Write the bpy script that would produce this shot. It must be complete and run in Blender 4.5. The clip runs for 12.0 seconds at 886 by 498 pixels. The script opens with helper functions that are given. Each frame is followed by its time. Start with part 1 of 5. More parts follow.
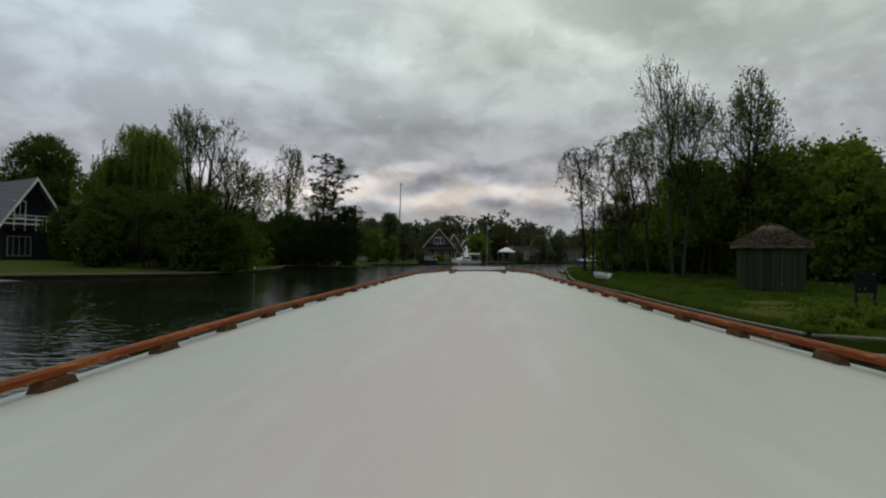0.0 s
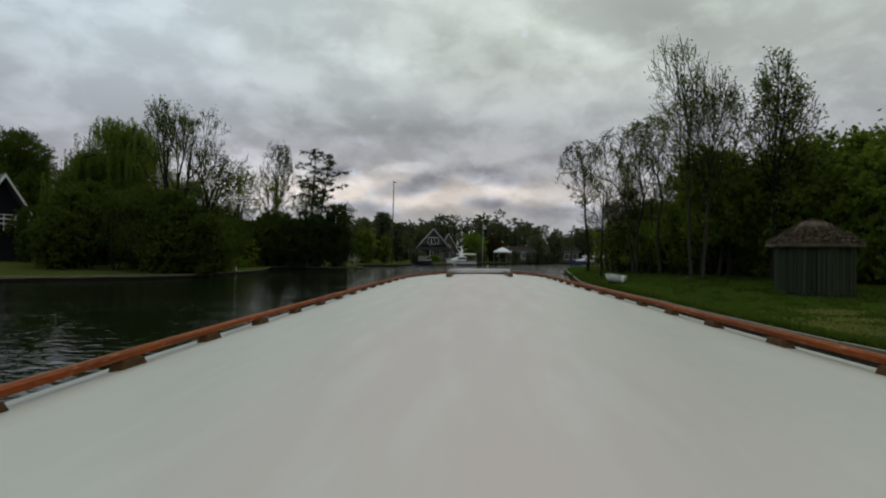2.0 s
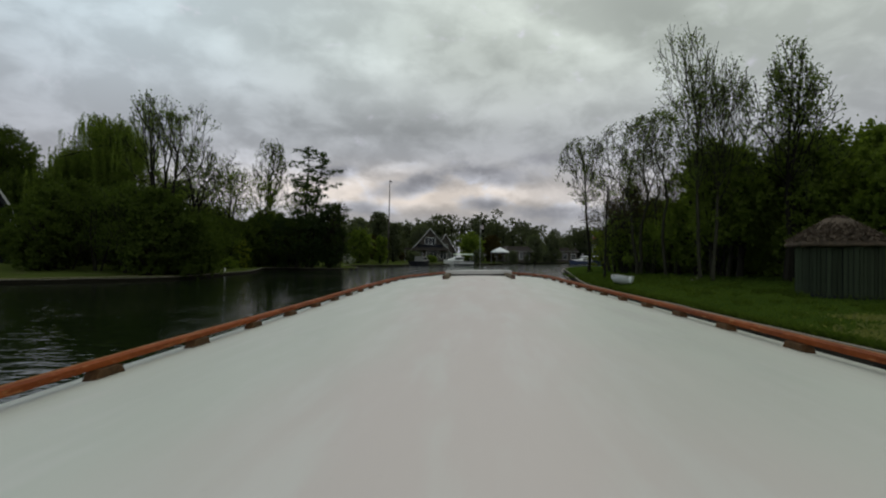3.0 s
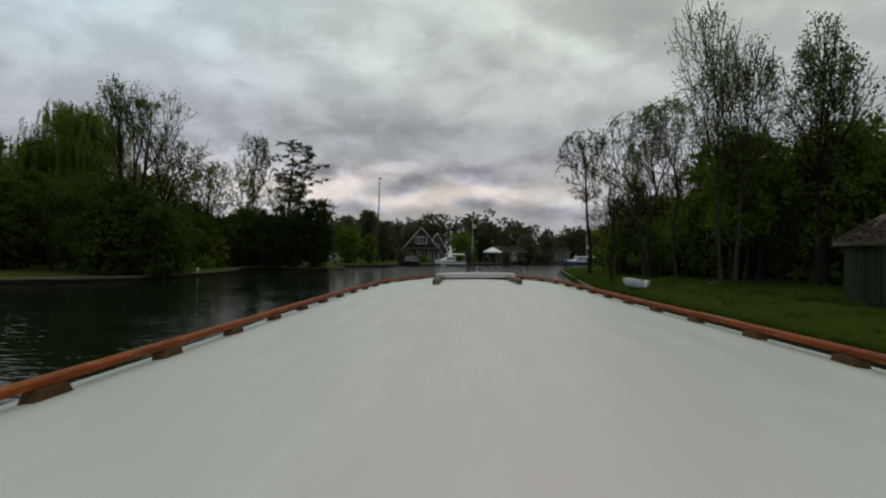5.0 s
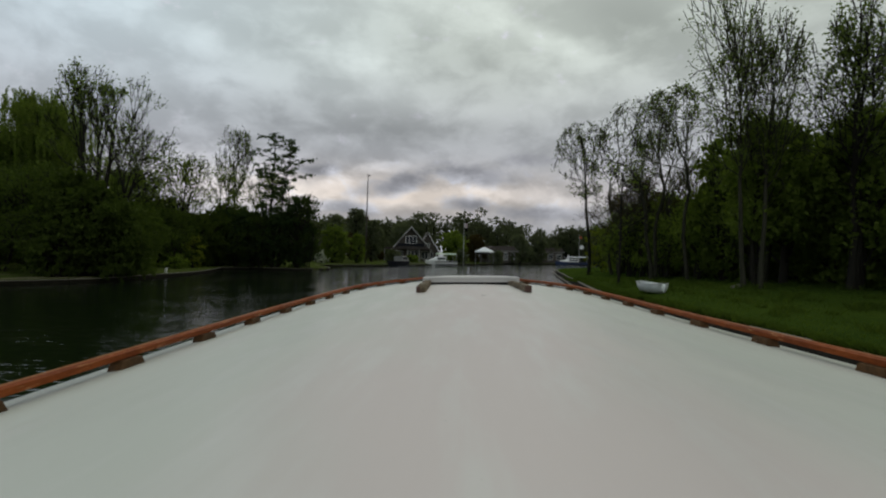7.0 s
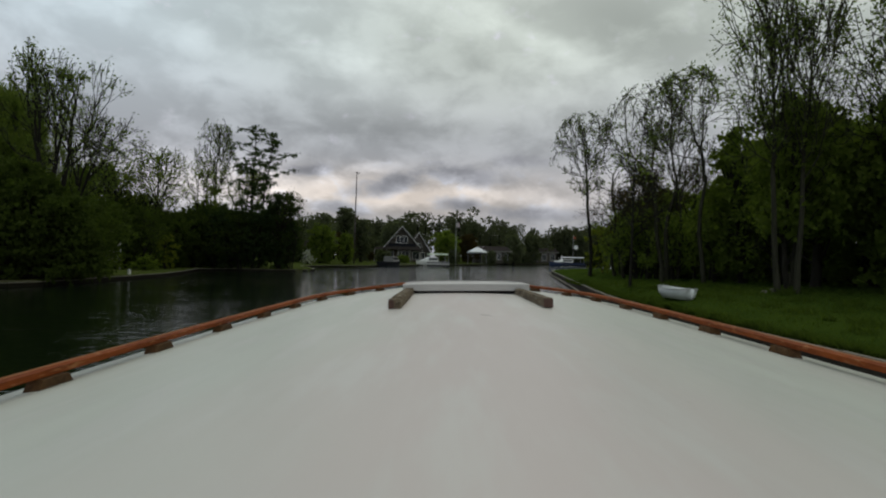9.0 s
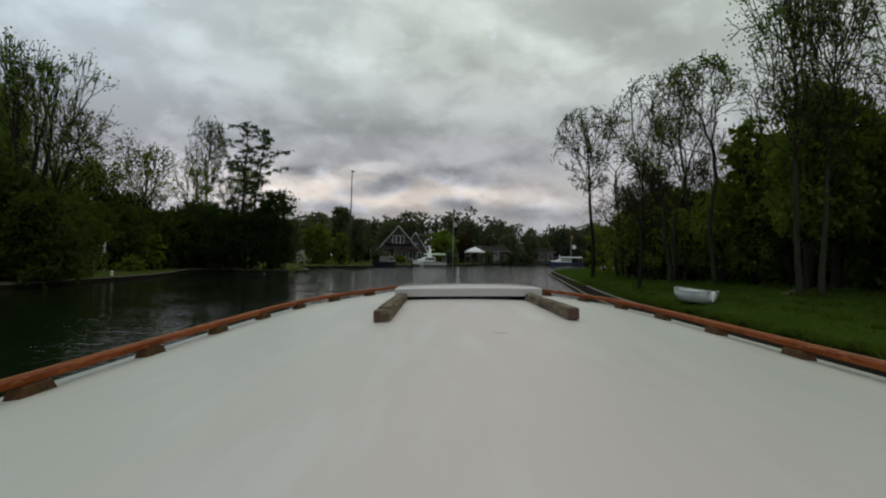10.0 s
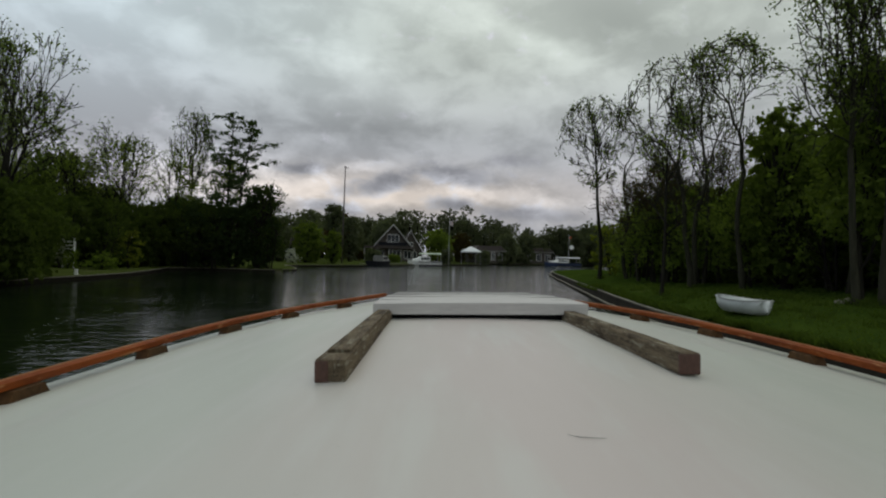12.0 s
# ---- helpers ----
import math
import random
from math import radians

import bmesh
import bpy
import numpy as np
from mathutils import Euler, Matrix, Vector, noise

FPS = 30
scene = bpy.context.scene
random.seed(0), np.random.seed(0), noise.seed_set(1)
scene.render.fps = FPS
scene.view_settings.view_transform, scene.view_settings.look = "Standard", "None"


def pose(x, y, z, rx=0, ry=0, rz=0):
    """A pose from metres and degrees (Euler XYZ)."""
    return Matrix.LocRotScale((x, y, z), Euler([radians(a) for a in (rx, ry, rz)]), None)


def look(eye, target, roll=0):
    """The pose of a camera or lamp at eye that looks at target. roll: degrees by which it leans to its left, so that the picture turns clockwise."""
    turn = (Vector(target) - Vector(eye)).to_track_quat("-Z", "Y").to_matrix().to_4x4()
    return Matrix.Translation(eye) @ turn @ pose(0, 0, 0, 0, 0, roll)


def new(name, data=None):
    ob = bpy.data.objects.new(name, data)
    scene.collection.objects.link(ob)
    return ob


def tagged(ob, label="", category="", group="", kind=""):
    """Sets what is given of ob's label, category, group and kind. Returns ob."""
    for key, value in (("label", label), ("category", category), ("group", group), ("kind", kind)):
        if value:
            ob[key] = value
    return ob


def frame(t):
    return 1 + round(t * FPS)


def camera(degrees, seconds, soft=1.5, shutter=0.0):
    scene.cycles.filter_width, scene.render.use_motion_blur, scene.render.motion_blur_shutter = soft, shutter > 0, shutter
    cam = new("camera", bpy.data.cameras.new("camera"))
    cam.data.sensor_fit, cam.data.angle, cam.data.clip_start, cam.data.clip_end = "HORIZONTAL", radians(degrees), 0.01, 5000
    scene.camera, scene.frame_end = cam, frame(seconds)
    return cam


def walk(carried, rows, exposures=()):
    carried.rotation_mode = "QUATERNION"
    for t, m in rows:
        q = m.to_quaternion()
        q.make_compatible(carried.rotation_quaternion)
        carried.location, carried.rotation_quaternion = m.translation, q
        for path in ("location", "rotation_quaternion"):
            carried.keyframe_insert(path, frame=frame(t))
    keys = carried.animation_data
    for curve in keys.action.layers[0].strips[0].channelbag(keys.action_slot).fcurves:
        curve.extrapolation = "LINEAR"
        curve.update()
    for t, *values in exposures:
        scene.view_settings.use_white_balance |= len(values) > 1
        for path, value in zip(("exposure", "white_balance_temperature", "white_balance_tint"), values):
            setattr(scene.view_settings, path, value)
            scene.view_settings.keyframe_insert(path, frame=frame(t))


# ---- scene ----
cam = camera(80.8, 12.0, soft=2.15)
EYE = 1.8
# seconds, x, y, yaw, pitch, roll
PATH = [
    (0.0, 0.0, 0.0, 2.33, 0.72, -0.9),
    (0.5, -0.031, 0.781, 2.21, 0.69, -0.9),
    (1.0, -0.084, 1.558, 2.04, 0.72, -0.8),
    (1.5, -0.131, 2.31, 1.89, 0.72, -0.8),
    (2.0, -0.163, 3.089, 1.72, 0.77, -0.8),
    (2.5, -0.176, 3.853, 1.55, 0.77, -0.7),
    (3.0, -0.176, 4.597, 1.4, 0.8, -0.7),
    (5.0, -0.225, 7.666, 0.45, 0.8, -1.0),
    (5.5, -0.202, 8.399, 0.22, 0.8, -1.0),
    (6.0, -0.193, 9.138, -0.06, 0.83, -1.1),
    (6.5, -0.174, 9.844, -0.32, 0.83, -1.2),
    (7.0, -0.171, 10.577, -0.55, 0.8, -1.1),
    (9.0, -0.029, 13.629, -1.41, 0.86, -1.1),
    (9.5, -0.025, 14.361, -1.61, 0.86, -1.0),
    (10.0, -0.018, 15.045, -1.75, 0.86, -1.0),
    (10.5, -0.01, 15.721, -1.9, 0.86, -1.1),
    (11.0, -0.005, 16.387, -2.04, 0.89, -1.1),
    (11.5, -0.014, 17.062, -2.19, 0.86, -1.3),
    (12.0, 0.001, 17.705, -2.27, 0.83, -1.4),
]
walk(cam, [(t, pose(x, y, EYE, 90 + pitch, roll, yaw)) for t, x, y, yaw, pitch, roll in PATH])

# ---- world and sun: an overcast evening, brighter low over the far shore ----
world = bpy.data.worlds.new("overcast_sky")
scene.world = world
world.use_nodes = True


class Nodes:
    """Small helper to wire node trees."""

    def __init__(self, tree):
        self.tree = tree

    def add(self, kind, props=None, **inputs):
        n = self.tree.nodes.new(kind)
        for k, v in (props or {}).items():
            setattr(n, k, v)
        for k, v in inputs.items():
            key = int(k[1:]) if k[0] == "_" else k.replace("_", " ")
            self.put(n.inputs[key], v)
        return n

    def put(self, socket, v):
        if isinstance(v, bpy.types.NodeSocket):
            self.tree.links.new(v, socket)
        else:
            socket.default_value = v

    def math(self, op, a, b=0.0, clamp=False):
        n = self.add("ShaderNodeMath", {"operation": op, "use_clamp": clamp}, _0=a, _1=b)
        return n.outputs[0]

    def vec(self, op, a, b=(0, 0, 0)):
        n = self.add("ShaderNodeVectorMath", {"operation": op}, _0=a, _1=b)
        return n.outputs["Value"] if op in ("DOT_PRODUCT", "LENGTH", "DISTANCE") else n.outputs[0]

    def mix(self, f, a, b, mode="MIX"):
        n = self.add("ShaderNodeMix", {"data_type": "RGBA", "blend_type": mode})
        self.put(n.inputs[0], f), self.put(n.inputs[6], a), self.put(n.inputs[7], b)
        return n.outputs[2]

    def noise(self, vector, scale, detail=4.0, rough=0.55, distort=0.0):
        n = self.add("ShaderNodeTexNoise", None, Vector=vector, Scale=scale, Detail=detail, Roughness=rough, Distortion=distort)
        return n.outputs["Fac"]

    def ramp(self, f, lo, hi, a=0.0, b=1.0):
        n = self.add("ShaderNodeMapRange", {"interpolation_type": "SMOOTHSTEP"}, Value=f, From_Min=lo, From_Max=hi, To_Min=a, To_Max=b)
        return n.outputs[0]


def sky_nodes():
    n = Nodes(world.node_tree)
    world.node_tree.nodes.clear()
    sky = n.add("ShaderNodeTexSky", {"sky_type": "NISHITA", "sun_disc": False, "sun_elevation": radians(54), "sun_rotation": radians(8)}).outputs[0]
    d = n.add("ShaderNodeTexCoord").outputs["Generated"]
    xyz = n.add("ShaderNodeSeparateXYZ", None, Vector=d)
    x, y, z = xyz.outputs
    up = n.math("MAXIMUM", z, 0.0)
    # soft rolling cloud, a little flatter than wide
    roll = n.vec("MULTIPLY", d, (1.0, 1.0, 1.7))
    big = n.noise(roll, 4.2, 3.0, 0.5, 0.3)
    fine = n.noise(roll, 12.0, 5.0, 0.55, 0.25)
    cloud = n.math("ADD", n.math("MULTIPLY", big, 0.5), n.math("MULTIPLY", fine, 0.5))
    warp = n.add("ShaderNodeTexNoise", None, Vector=n.vec("MULTIPLY", d, (1.0, 1.0, 1.6)), Scale=8.0, Detail=5.0, Roughness=0.58).outputs["Color"]
    dw = n.vec("ADD", d, n.vec("MULTIPLY", n.vec("SUBTRACT", warp, (0.5, 0.5, 0.5)), (0.075, 0.075, 0.034)))
    dx = n.add("ShaderNodeSeparateXYZ", None, Vector=dw).outputs
    az = n.math("ARCTAN2", dx[0], dx[1])

    def patch(a, e, wa, we, slope=0.0):
        """A soft cloud bank round azimuth a and height e."""
        ua = n.math("DIVIDE", n.math("SUBTRACT", az, a), wa)
        ue = n.math("DIVIDE", n.math("SUBTRACT", n.math("SUBTRACT", dx[2], e), n.math("MULTIPLY", n.math("SUBTRACT", az, a), slope)), we)
        r = n.math("ADD", n.math("MULTIPLY", ua, ua), n.math("MULTIPLY", ue, ue))
        return n.math("POWER", 2.718, n.math("MULTIPLY", r, -1.0))

    tuft = n.noise(n.vec("MULTIPLY", d, (1.0, 1.0, 1.7)), 20.0, 5.0, 0.55, 0.2)
    curl = n.math("MULTIPLY", n.math("SUBTRACT", tuft, 0.5), 1.4)

    def puff(*at):
        """A small cloud with a torn outline."""
        return n.ramp(n.math("ADD", patch(*at), curl), 0.12, 0.98)

    light = n.math("MULTIPLY", n.ramp(cloud, 0.40, 0.60), 0.15)
    shade = 0.0
    for a, e, wa, we, s, k in HIGH_CLOUDS:
        light = n.math("ADD", light, n.math("MULTIPLY", patch(a, e, wa, we, s), k))
    for a, e, wa, we, s, k in LOW_CLOUDS:
        p = puff(a, e, wa, we, s)
        light = n.math("ADD", light, n.math("MULTIPLY", p, k))
        if k < 0:
            shade = n.math("ADD", p, shade, True)
    light = n.math("ADD", light, n.ramp(z, 0.14, 0.42, SKY_LOW, SKY_HIGH))
    grey = n.mix(n.ramp(az, -0.75, 0.15), (0.83, 0.97, 1.05, 1), (0.915, 1.0, 0.93, 1))
    grey = n.mix(n.math("MULTIPLY", n.ramp(z, 0.12, 0.40, 1.0, 0.0), 0.9), grey, (0.945, 0.965, 1.055, 1))
    glow = n.math("ADD", patch(-0.08, 0.115, 0.42, 0.045), 0.0, True)
    tint = n.mix(n.math("MULTIPLY", glow, n.math("SUBTRACT", 1.0, shade)), grey, (1.12, 1.0, 0.90, 1))
    tint = n.mix(n.math("MULTIPLY", shade, 0.7), tint, (0.95, 0.96, 1.06, 1))
    veil = n.mix(1.0, tint, n.add("ShaderNodeCombineXYZ", None, X=light, Y=light, Z=light).outputs[0], "MULTIPLY")
    high = n.add("ShaderNodeBackground", None, Color=sky, Strength=0.05)
    low = n.add("ShaderNodeBackground", None, Color=veil, Strength=1.0)
    both = n.add("ShaderNodeMixShader", None, _0=0.98, _1=high.outputs[0], _2=low.outputs[0])
    n.add("ShaderNodeOutputWorld", None, Surface=both.outputs[0])


# azimuth, height, half width, half height, slope, gain
SKY_LOW, SKY_HIGH = 0.35, 0.49
HIGH_CLOUDS = [
    (-0.135, 0.333, 0.055, 0.030, -0.25, 0.20),
    (-0.19, 0.355, 0.07, 0.014, -0.15, 0.10),
    (0.19, 0.388, 0.16, 0.017, -0.41, 0.15),
    (0.10, 0.39, 0.13, 0.035, -0.41, 0.07),
    (0.06, 0.355, 0.14, 0.026, -0.2, -0.05),
    (0.36, 0.400, 0.12, 0.045, -0.3, -0.10),
    (-0.02, 0.45, 0.12, 0.03, -0.1, 0.12),
    (-0.25, 0.42, 0.30, 0.05, 0.0, 0.06),
    (-0.62, 0.36, 0.24, 0.14, 0.0, 0.10),
    (-0.45, 0.355, 0.14, 0.02, -0.15, 0.09),
    (-0.36, 0.295, 0.16, 0.020, 0.05, 0.07),
    (0.02, 0.280, 0.16, 0.018, -0.1, 0.05),
    (0.25, 0.300, 0.12, 0.030, -0.2, 0.07),
    (-0.08, 0.232, 0.14, 0.026, 0.05, -0.08),
    (0.15, 0.225, 0.16, 0.030, 0.0, -0.04),
    (-0.30, 0.235, 0.10, 0.022, 0.0, -0.05),
]
LOW_CLOUDS = [
    (-0.40, 0.130, 0.16, 0.06, 0.0, 0.26),
    (-0.23, 0.120, 0.10, 0.036, 0.0, 0.30),
    (-0.105, 0.164, 0.055, 0.012, 0.1, 0.20),
    (-0.03, 0.112, 0.15, 0.022, 0.12, 0.24),
    (0.02, 0.150, 0.04, 0.012, 0.0, 0.12),
    (0.16, 0.118, 0.12, 0.020, -0.05, 0.20),
    (0.28, 0.10, 0.08, 0.020, 0.0, 0.09),
    (-0.082, 0.135, 0.085, 0.021, 0.25, -0.20),
    (0.073, 0.156, 0.070, 0.020, -0.05, -0.13),
    (-0.225, 0.158, 0.040, 0.013, 0.0, -0.13),
    (0.044, 0.103, 0.045, 0.013, 0.0, -0.15),
    (0.20, 0.084, 0.10, 0.014, 0.0, -0.12),
    (-0.17, 0.088, 0.06, 0.014, 0.0, -0.13),
    (0.17, 0.182, 0.05, 0.012, 0.0, -0.06),
]
sky_nodes()

sun = new("sun", bpy.data.lights.new("sun", "SUN"))
sun.data.energy, sun.data.angle, sun.data.color = 0.5, radians(30), (1.0, 0.95, 0.88)
sun.matrix_world = look((8, 60, 84), (0, 0, 0))
scene.view_settings.exposure = 0.0


# ---- materials ----
def material(name, colour, rough=0.7, second=None, scale=3.0, amount=0.6, bump=0.2, bump_scale=20.0, metal=0.0, stretch=(1, 1, 1), piece=0.0, streak=None, gloss=0.5):
    m = bpy.data.materials.new(name)
    m.use_nodes = True
    n = Nodes(m.node_tree)
    b = m.node_tree.nodes["Principled BSDF"]
    co = n.vec("MULTIPLY", n.add("ShaderNodeTexCoord").outputs["Object"], stretch)
    f1, f2 = n.noise(co, scale, 5.0, 0.6), n.noise(co, scale * 9.0, 4.0, 0.65)
    f = n.math("ADD", n.math("MULTIPLY", f1, 0.6), n.math("MULTIPLY", f2, 0.4))
    second = second or tuple(c * 0.6 for c in colour)
    col = n.mix(n.math("MULTIPLY", n.ramp(f, 0.36, 0.66), amount), (*colour, 1), (*second, 1))
    if streak:
        s = n.noise(co, streak[0], 3.0, 0.7)
        col = n.mix(n.ramp(s, streak[1], streak[1] + 0.12), col, (*streak[2], 1))
    if piece:
        rnd = n.add("ShaderNodeObjectInfo").outputs["Random"]
        isl = n.add("ShaderNodeNewGeometry").outputs["Random Per Island"]
        v = n.math("ADD", n.math("MULTIPLY", n.math("SUBTRACT", n.math("ADD", n.math("MULTIPLY", rnd, 0.5), n.math("MULTIPLY", isl, 0.5)), 0.5), piece * 2), 1.0)
        col = n.mix(1.0, col, n.add("ShaderNodeCombineXYZ", None, X=v, Y=v, Z=v).outputs[0], "MULTIPLY")
    n.put(b.inputs["Base Color"], col)
    n.put(b.inputs["Roughness"], rough if not bump else n.ramp(f2, 0.2, 0.8, max(rough - 0.1, 0.03), min(rough + 0.1, 1.0)))
    b.inputs["Metallic"].default_value = metal
    b.inputs["Specular IOR Level"].default_value = gloss
    if bump:
        h = n.noise(co, bump_scale, 5.0, 0.6)
        bp = n.add("ShaderNodeBump", None, Strength=bump, Distance=0.02, Height=h)
        n.put(b.inputs["Normal"], bp.outputs[0])
    return m


def leaf_material(name, a, b, rough=0.6, through_light=1.8):
    m = bpy.data.materials.new(name)
    m.use_nodes = True
    n = Nodes(m.node_tree)
    p = m.node_tree.nodes["Principled BSDF"]
    isl = n.add("ShaderNodeNewGeometry").outputs["Random Per Island"]
    rnd = n.add("ShaderNodeObjectInfo").outputs["Random"]
    co = n.add("ShaderNodeTexCoord").outputs["Object"]
    f = n.math("ADD", n.math("MULTIPLY", isl, 0.5), n.math("MULTIPLY", n.noise(co, 0.6, 3.0), 0.6))
    col = n.mix(n.math("SUBTRACT", f, 0.05, True), (*a, 1), (*b, 1))
    v = n.math("ADD", n.math("MULTIPLY", rnd, 0.3), 0.85)
    col = n.mix(1.0, col, n.add("ShaderNodeCombineXYZ", None, X=v, Y=v, Z=v).outputs[0], "MULTIPLY")
    n.put(p.inputs["Base Color"], col)
    p.inputs["Roughness"].default_value = rough
    p.inputs["Specular IOR Level"].default_value = 0.02
    trans = n.add("ShaderNodeBsdfTranslucent", None, Color=n.mix(1.0, col, (through_light * 0.9, through_light, through_light * 0.5, 1), "MULTIPLY"))
    mix = n.add("ShaderNodeMixShader", None, _0=0.5, _1=p.outputs[0], _2=trans.outputs[0])
    out = [x for x in m.node_tree.nodes if x.type == "OUTPUT_MATERIAL"][0]
    n.put(out.inputs[0], mix.outputs[0])
    return m


def water_material():
    m = bpy.data.materials.new("canal_water")
    m.use_nodes = True
    n = Nodes(m.node_tree)
    p = m.node_tree.nodes["Principled BSDF"]
    p.inputs["Base Color"].default_value = (0.005, 0.009, 0.004, 1)
    p.inputs["Roughness"].default_value = 0.04
    p.inputs["IOR"].default_value = 1.333
    co = n.add("ShaderNodeTexCoord").outputs["Object"]
    a = n.noise(n.vec("MULTIPLY", co, (0.8, 1.7, 1.0)), 2.3, 2.5, 0.5, 0.5)
    b = n.noise(n.vec("MULTIPLY", co, (0.8, 1.3, 1.0)), 6.0, 1.5, 0.5)
    c = n.noise(n.vec("MULTIPLY", co, (1.0, 1.4, 1.0)), 0.22, 2.0)
    h = n.math("ADD", n.math("MULTIPLY", a, 0.7), n.math("MULTIPLY", b, 0.20))
    h = n.math("MULTIPLY", h, n.ramp(c, 0.35, 0.65, 0.55, 1.0))
    # calm between the wooded banks, rippled by the wind on the open reach
    reach = n.add("ShaderNodeSeparateXYZ", None, Vector=co).outputs[1]
    h = n.math("MULTIPLY", h, n.ramp(reach, 32.0, 75.0, 1.0, 2.4))
    bp = n.add("ShaderNodeBump", None, Strength=0.55, Distance=0.065, Height=h)
    n.put(p.inputs["Normal"], bp.outputs[0])
    return m


def roof_paint():
    """Matt white deck paint with the lens's pink middle cast and smeared reflections painted in."""
    m = bpy.data.materials.new("painted_white_roof")
    m.use_nodes = True
    n = Nodes(m.node_tree)
    p = m.node_tree.nodes["Principled BSDF"]
    co = n.add("ShaderNodeTexCoord").outputs["Object"]
    x = n.add("ShaderNodeSeparateXYZ", None, Vector=co).outputs[0]
    wave = n.noise(n.vec("MULTIPLY", co, (1.0, 0.45, 1.0)), 1.3, 3.0, 0.5)
    off = n.math("ABSOLUTE", n.math("ADD", n.math("SUBTRACT", x, 0.2), n.math("MULTIPLY", n.math("SUBTRACT", wave, 0.5), 0.9)))
    # colour cast of the lens put into the paint: pinker middle, greener sides
    col = n.mix(n.ramp(off, 0.10, 0.85), (0.548, 0.480, 0.450, 1), (0.505, 0.515, 0.455, 1))
    smear = n.noise(n.vec("MULTIPLY", co, (3.0, 0.5, 1.0)), 2.2, 4.0, 0.55)
    # smeared reflections painted as paler streaks along the roof
    col = n.mix(n.math("MULTIPLY", n.ramp(smear, 0.48, 0.72), 0.55), col, (0.575, 0.56, 0.52, 1))
    spot = n.noise(co, 26.0, 3.0, 0.6)
    col = n.mix(n.math("MULTIPLY", n.ramp(spot, 0.70, 0.78), 0.35), col, (0.40, 0.38, 0.33, 1))
    n.put(p.inputs["Base Color"], col)
    n.put(p.inputs["Roughness"], n.ramp(smear, 0.25, 0.75, 0.46, 0.34))
    p.inputs["Specular IOR Level"].default_value = 0.45
    bp = n.add("ShaderNodeBump", None, Strength=0.03, Distance=0.02, Height=n.noise(n.vec("MULTIPLY", co, (1.0, 0.6, 1.0)), 3.0, 3.0, 0.5))
    n.put(p.inputs["Normal"], bp.outputs[0])
    return m


M_WATER = water_material()
M_GRASS = material("lawn_grass", (0.038, 0.060, 0.009), 0.95, (0.023, 0.041, 0.007), 0.35, 0.9, 0.6, 14.0, gloss=0.0, streak=(0.8, 0.64, (0.075, 0.085, 0.028)))
# a yellower, duller grass colour for the bank across the water
M_OLIVE_GRASS = material("olive_bank_grass", (0.060, 0.078, 0.019), 0.95, (0.040, 0.053, 0.013), 0.45, 0.9, 0.6, 14.0, gloss=0.0, streak=(0.8, 0.58, (0.085, 0.082, 0.038)))
M_DRY = material("dry_bank_grass", (0.125, 0.112, 0.062), 0.95, (0.055, 0.055, 0.026), 1.6, 0.9, 0.8, 22.0, gloss=0.05)
M_TIMBER = material("wet_dark_bank_timber", (0.050, 0.043, 0.032), 0.9, (0.022, 0.019, 0.015), 2.0, 0.8, 0.5, 25.0, stretch=(1, 1, 3), piece=0.25, gloss=0.1)
# the bank timber again, darkened: the far bank's shade is in its colour
M_TIMBER_SHADED = material("wet_shaded_bank_timber", (0.020, 0.017, 0.012), 0.9, (0.011, 0.010, 0.008), 2.0, 0.8, 0.5, 25.0, stretch=(1, 1, 3), piece=0.25, gloss=0.05)
M_CAP = material("grey_capping_board", (0.19, 0.17, 0.13), 0.9, (0.09, 0.085, 0.065), 1.5, 0.8, 0.4, 30.0, piece=0.2)
M_BARK = material("grey_brown_bark", (0.026, 0.024, 0.018), 0.9, (0.014, 0.013, 0.010), 2.2, 0.8, 0.8, 12.0, stretch=(3, 3, 0.6), gloss=0.08)
M_BARK_PALE = material("pale_bark", (0.052, 0.050, 0.034), 0.95, (0.024, 0.024, 0.016), 2.2, 0.9, 0.8, 12.0, stretch=(3, 3, 0.6), gloss=0.05, streak=(1.2, 0.58, (0.026, 0.032, 0.014)))
M_LEAF = leaf_material("spring_leaves", (0.074, 0.106, 0.017), (0.114, 0.150, 0.029))
M_LEAF_DARK = leaf_material("dark_leaves", (0.090, 0.122, 0.023), (0.140, 0.180, 0.037), 0.6, 1.6)
M_LEAF_BANK = leaf_material("bank_tree_leaves", (0.043, 0.064, 0.014), (0.080, 0.108, 0.023), 0.7, 1.0)
M_LEAF_WILLOW = leaf_material("willow_leaves", (0.072, 0.100, 0.023), (0.112, 0.138, 0.033))
M_LEAF_OPEN = leaf_material("open_crown_leaves", (0.066, 0.092, 0.024), (0.104, 0.134, 0.038))
M_LEAF_RUST = leaf_material("rust_leaves", (0.05, 0.038, 0.018), (0.075, 0.055, 0.022), 0.7, 1.1)
M_LEAF_PINE = leaf_material("pine_needles", (0.028, 0.046, 0.018), (0.048, 0.072, 0.026), 0.6, 1.2)
# far leaf paled and greyed: the haze of distance is in its colour
M_LEAF_HAZED = leaf_material("hazed_far_leaves", (0.086, 0.100, 0.062), (0.130, 0.140, 0.088), 0.7, 1.1)
M_MOSS = leaf_material("roof_moss", (0.07, 0.075, 0.03), (0.12, 0.115, 0.05), 0.9, 0.6)
M_BLOSSOM = leaf_material("white_blossom", (0.42, 0.44, 0.38), (0.62, 0.62, 0.58), 0.7, 0.6)
M_LEAF_YELLOW = leaf_material("yellow_green_leaves", (0.12, 0.15, 0.02), (0.17, 0.18, 0.03))
M_ROOF = roof_paint()
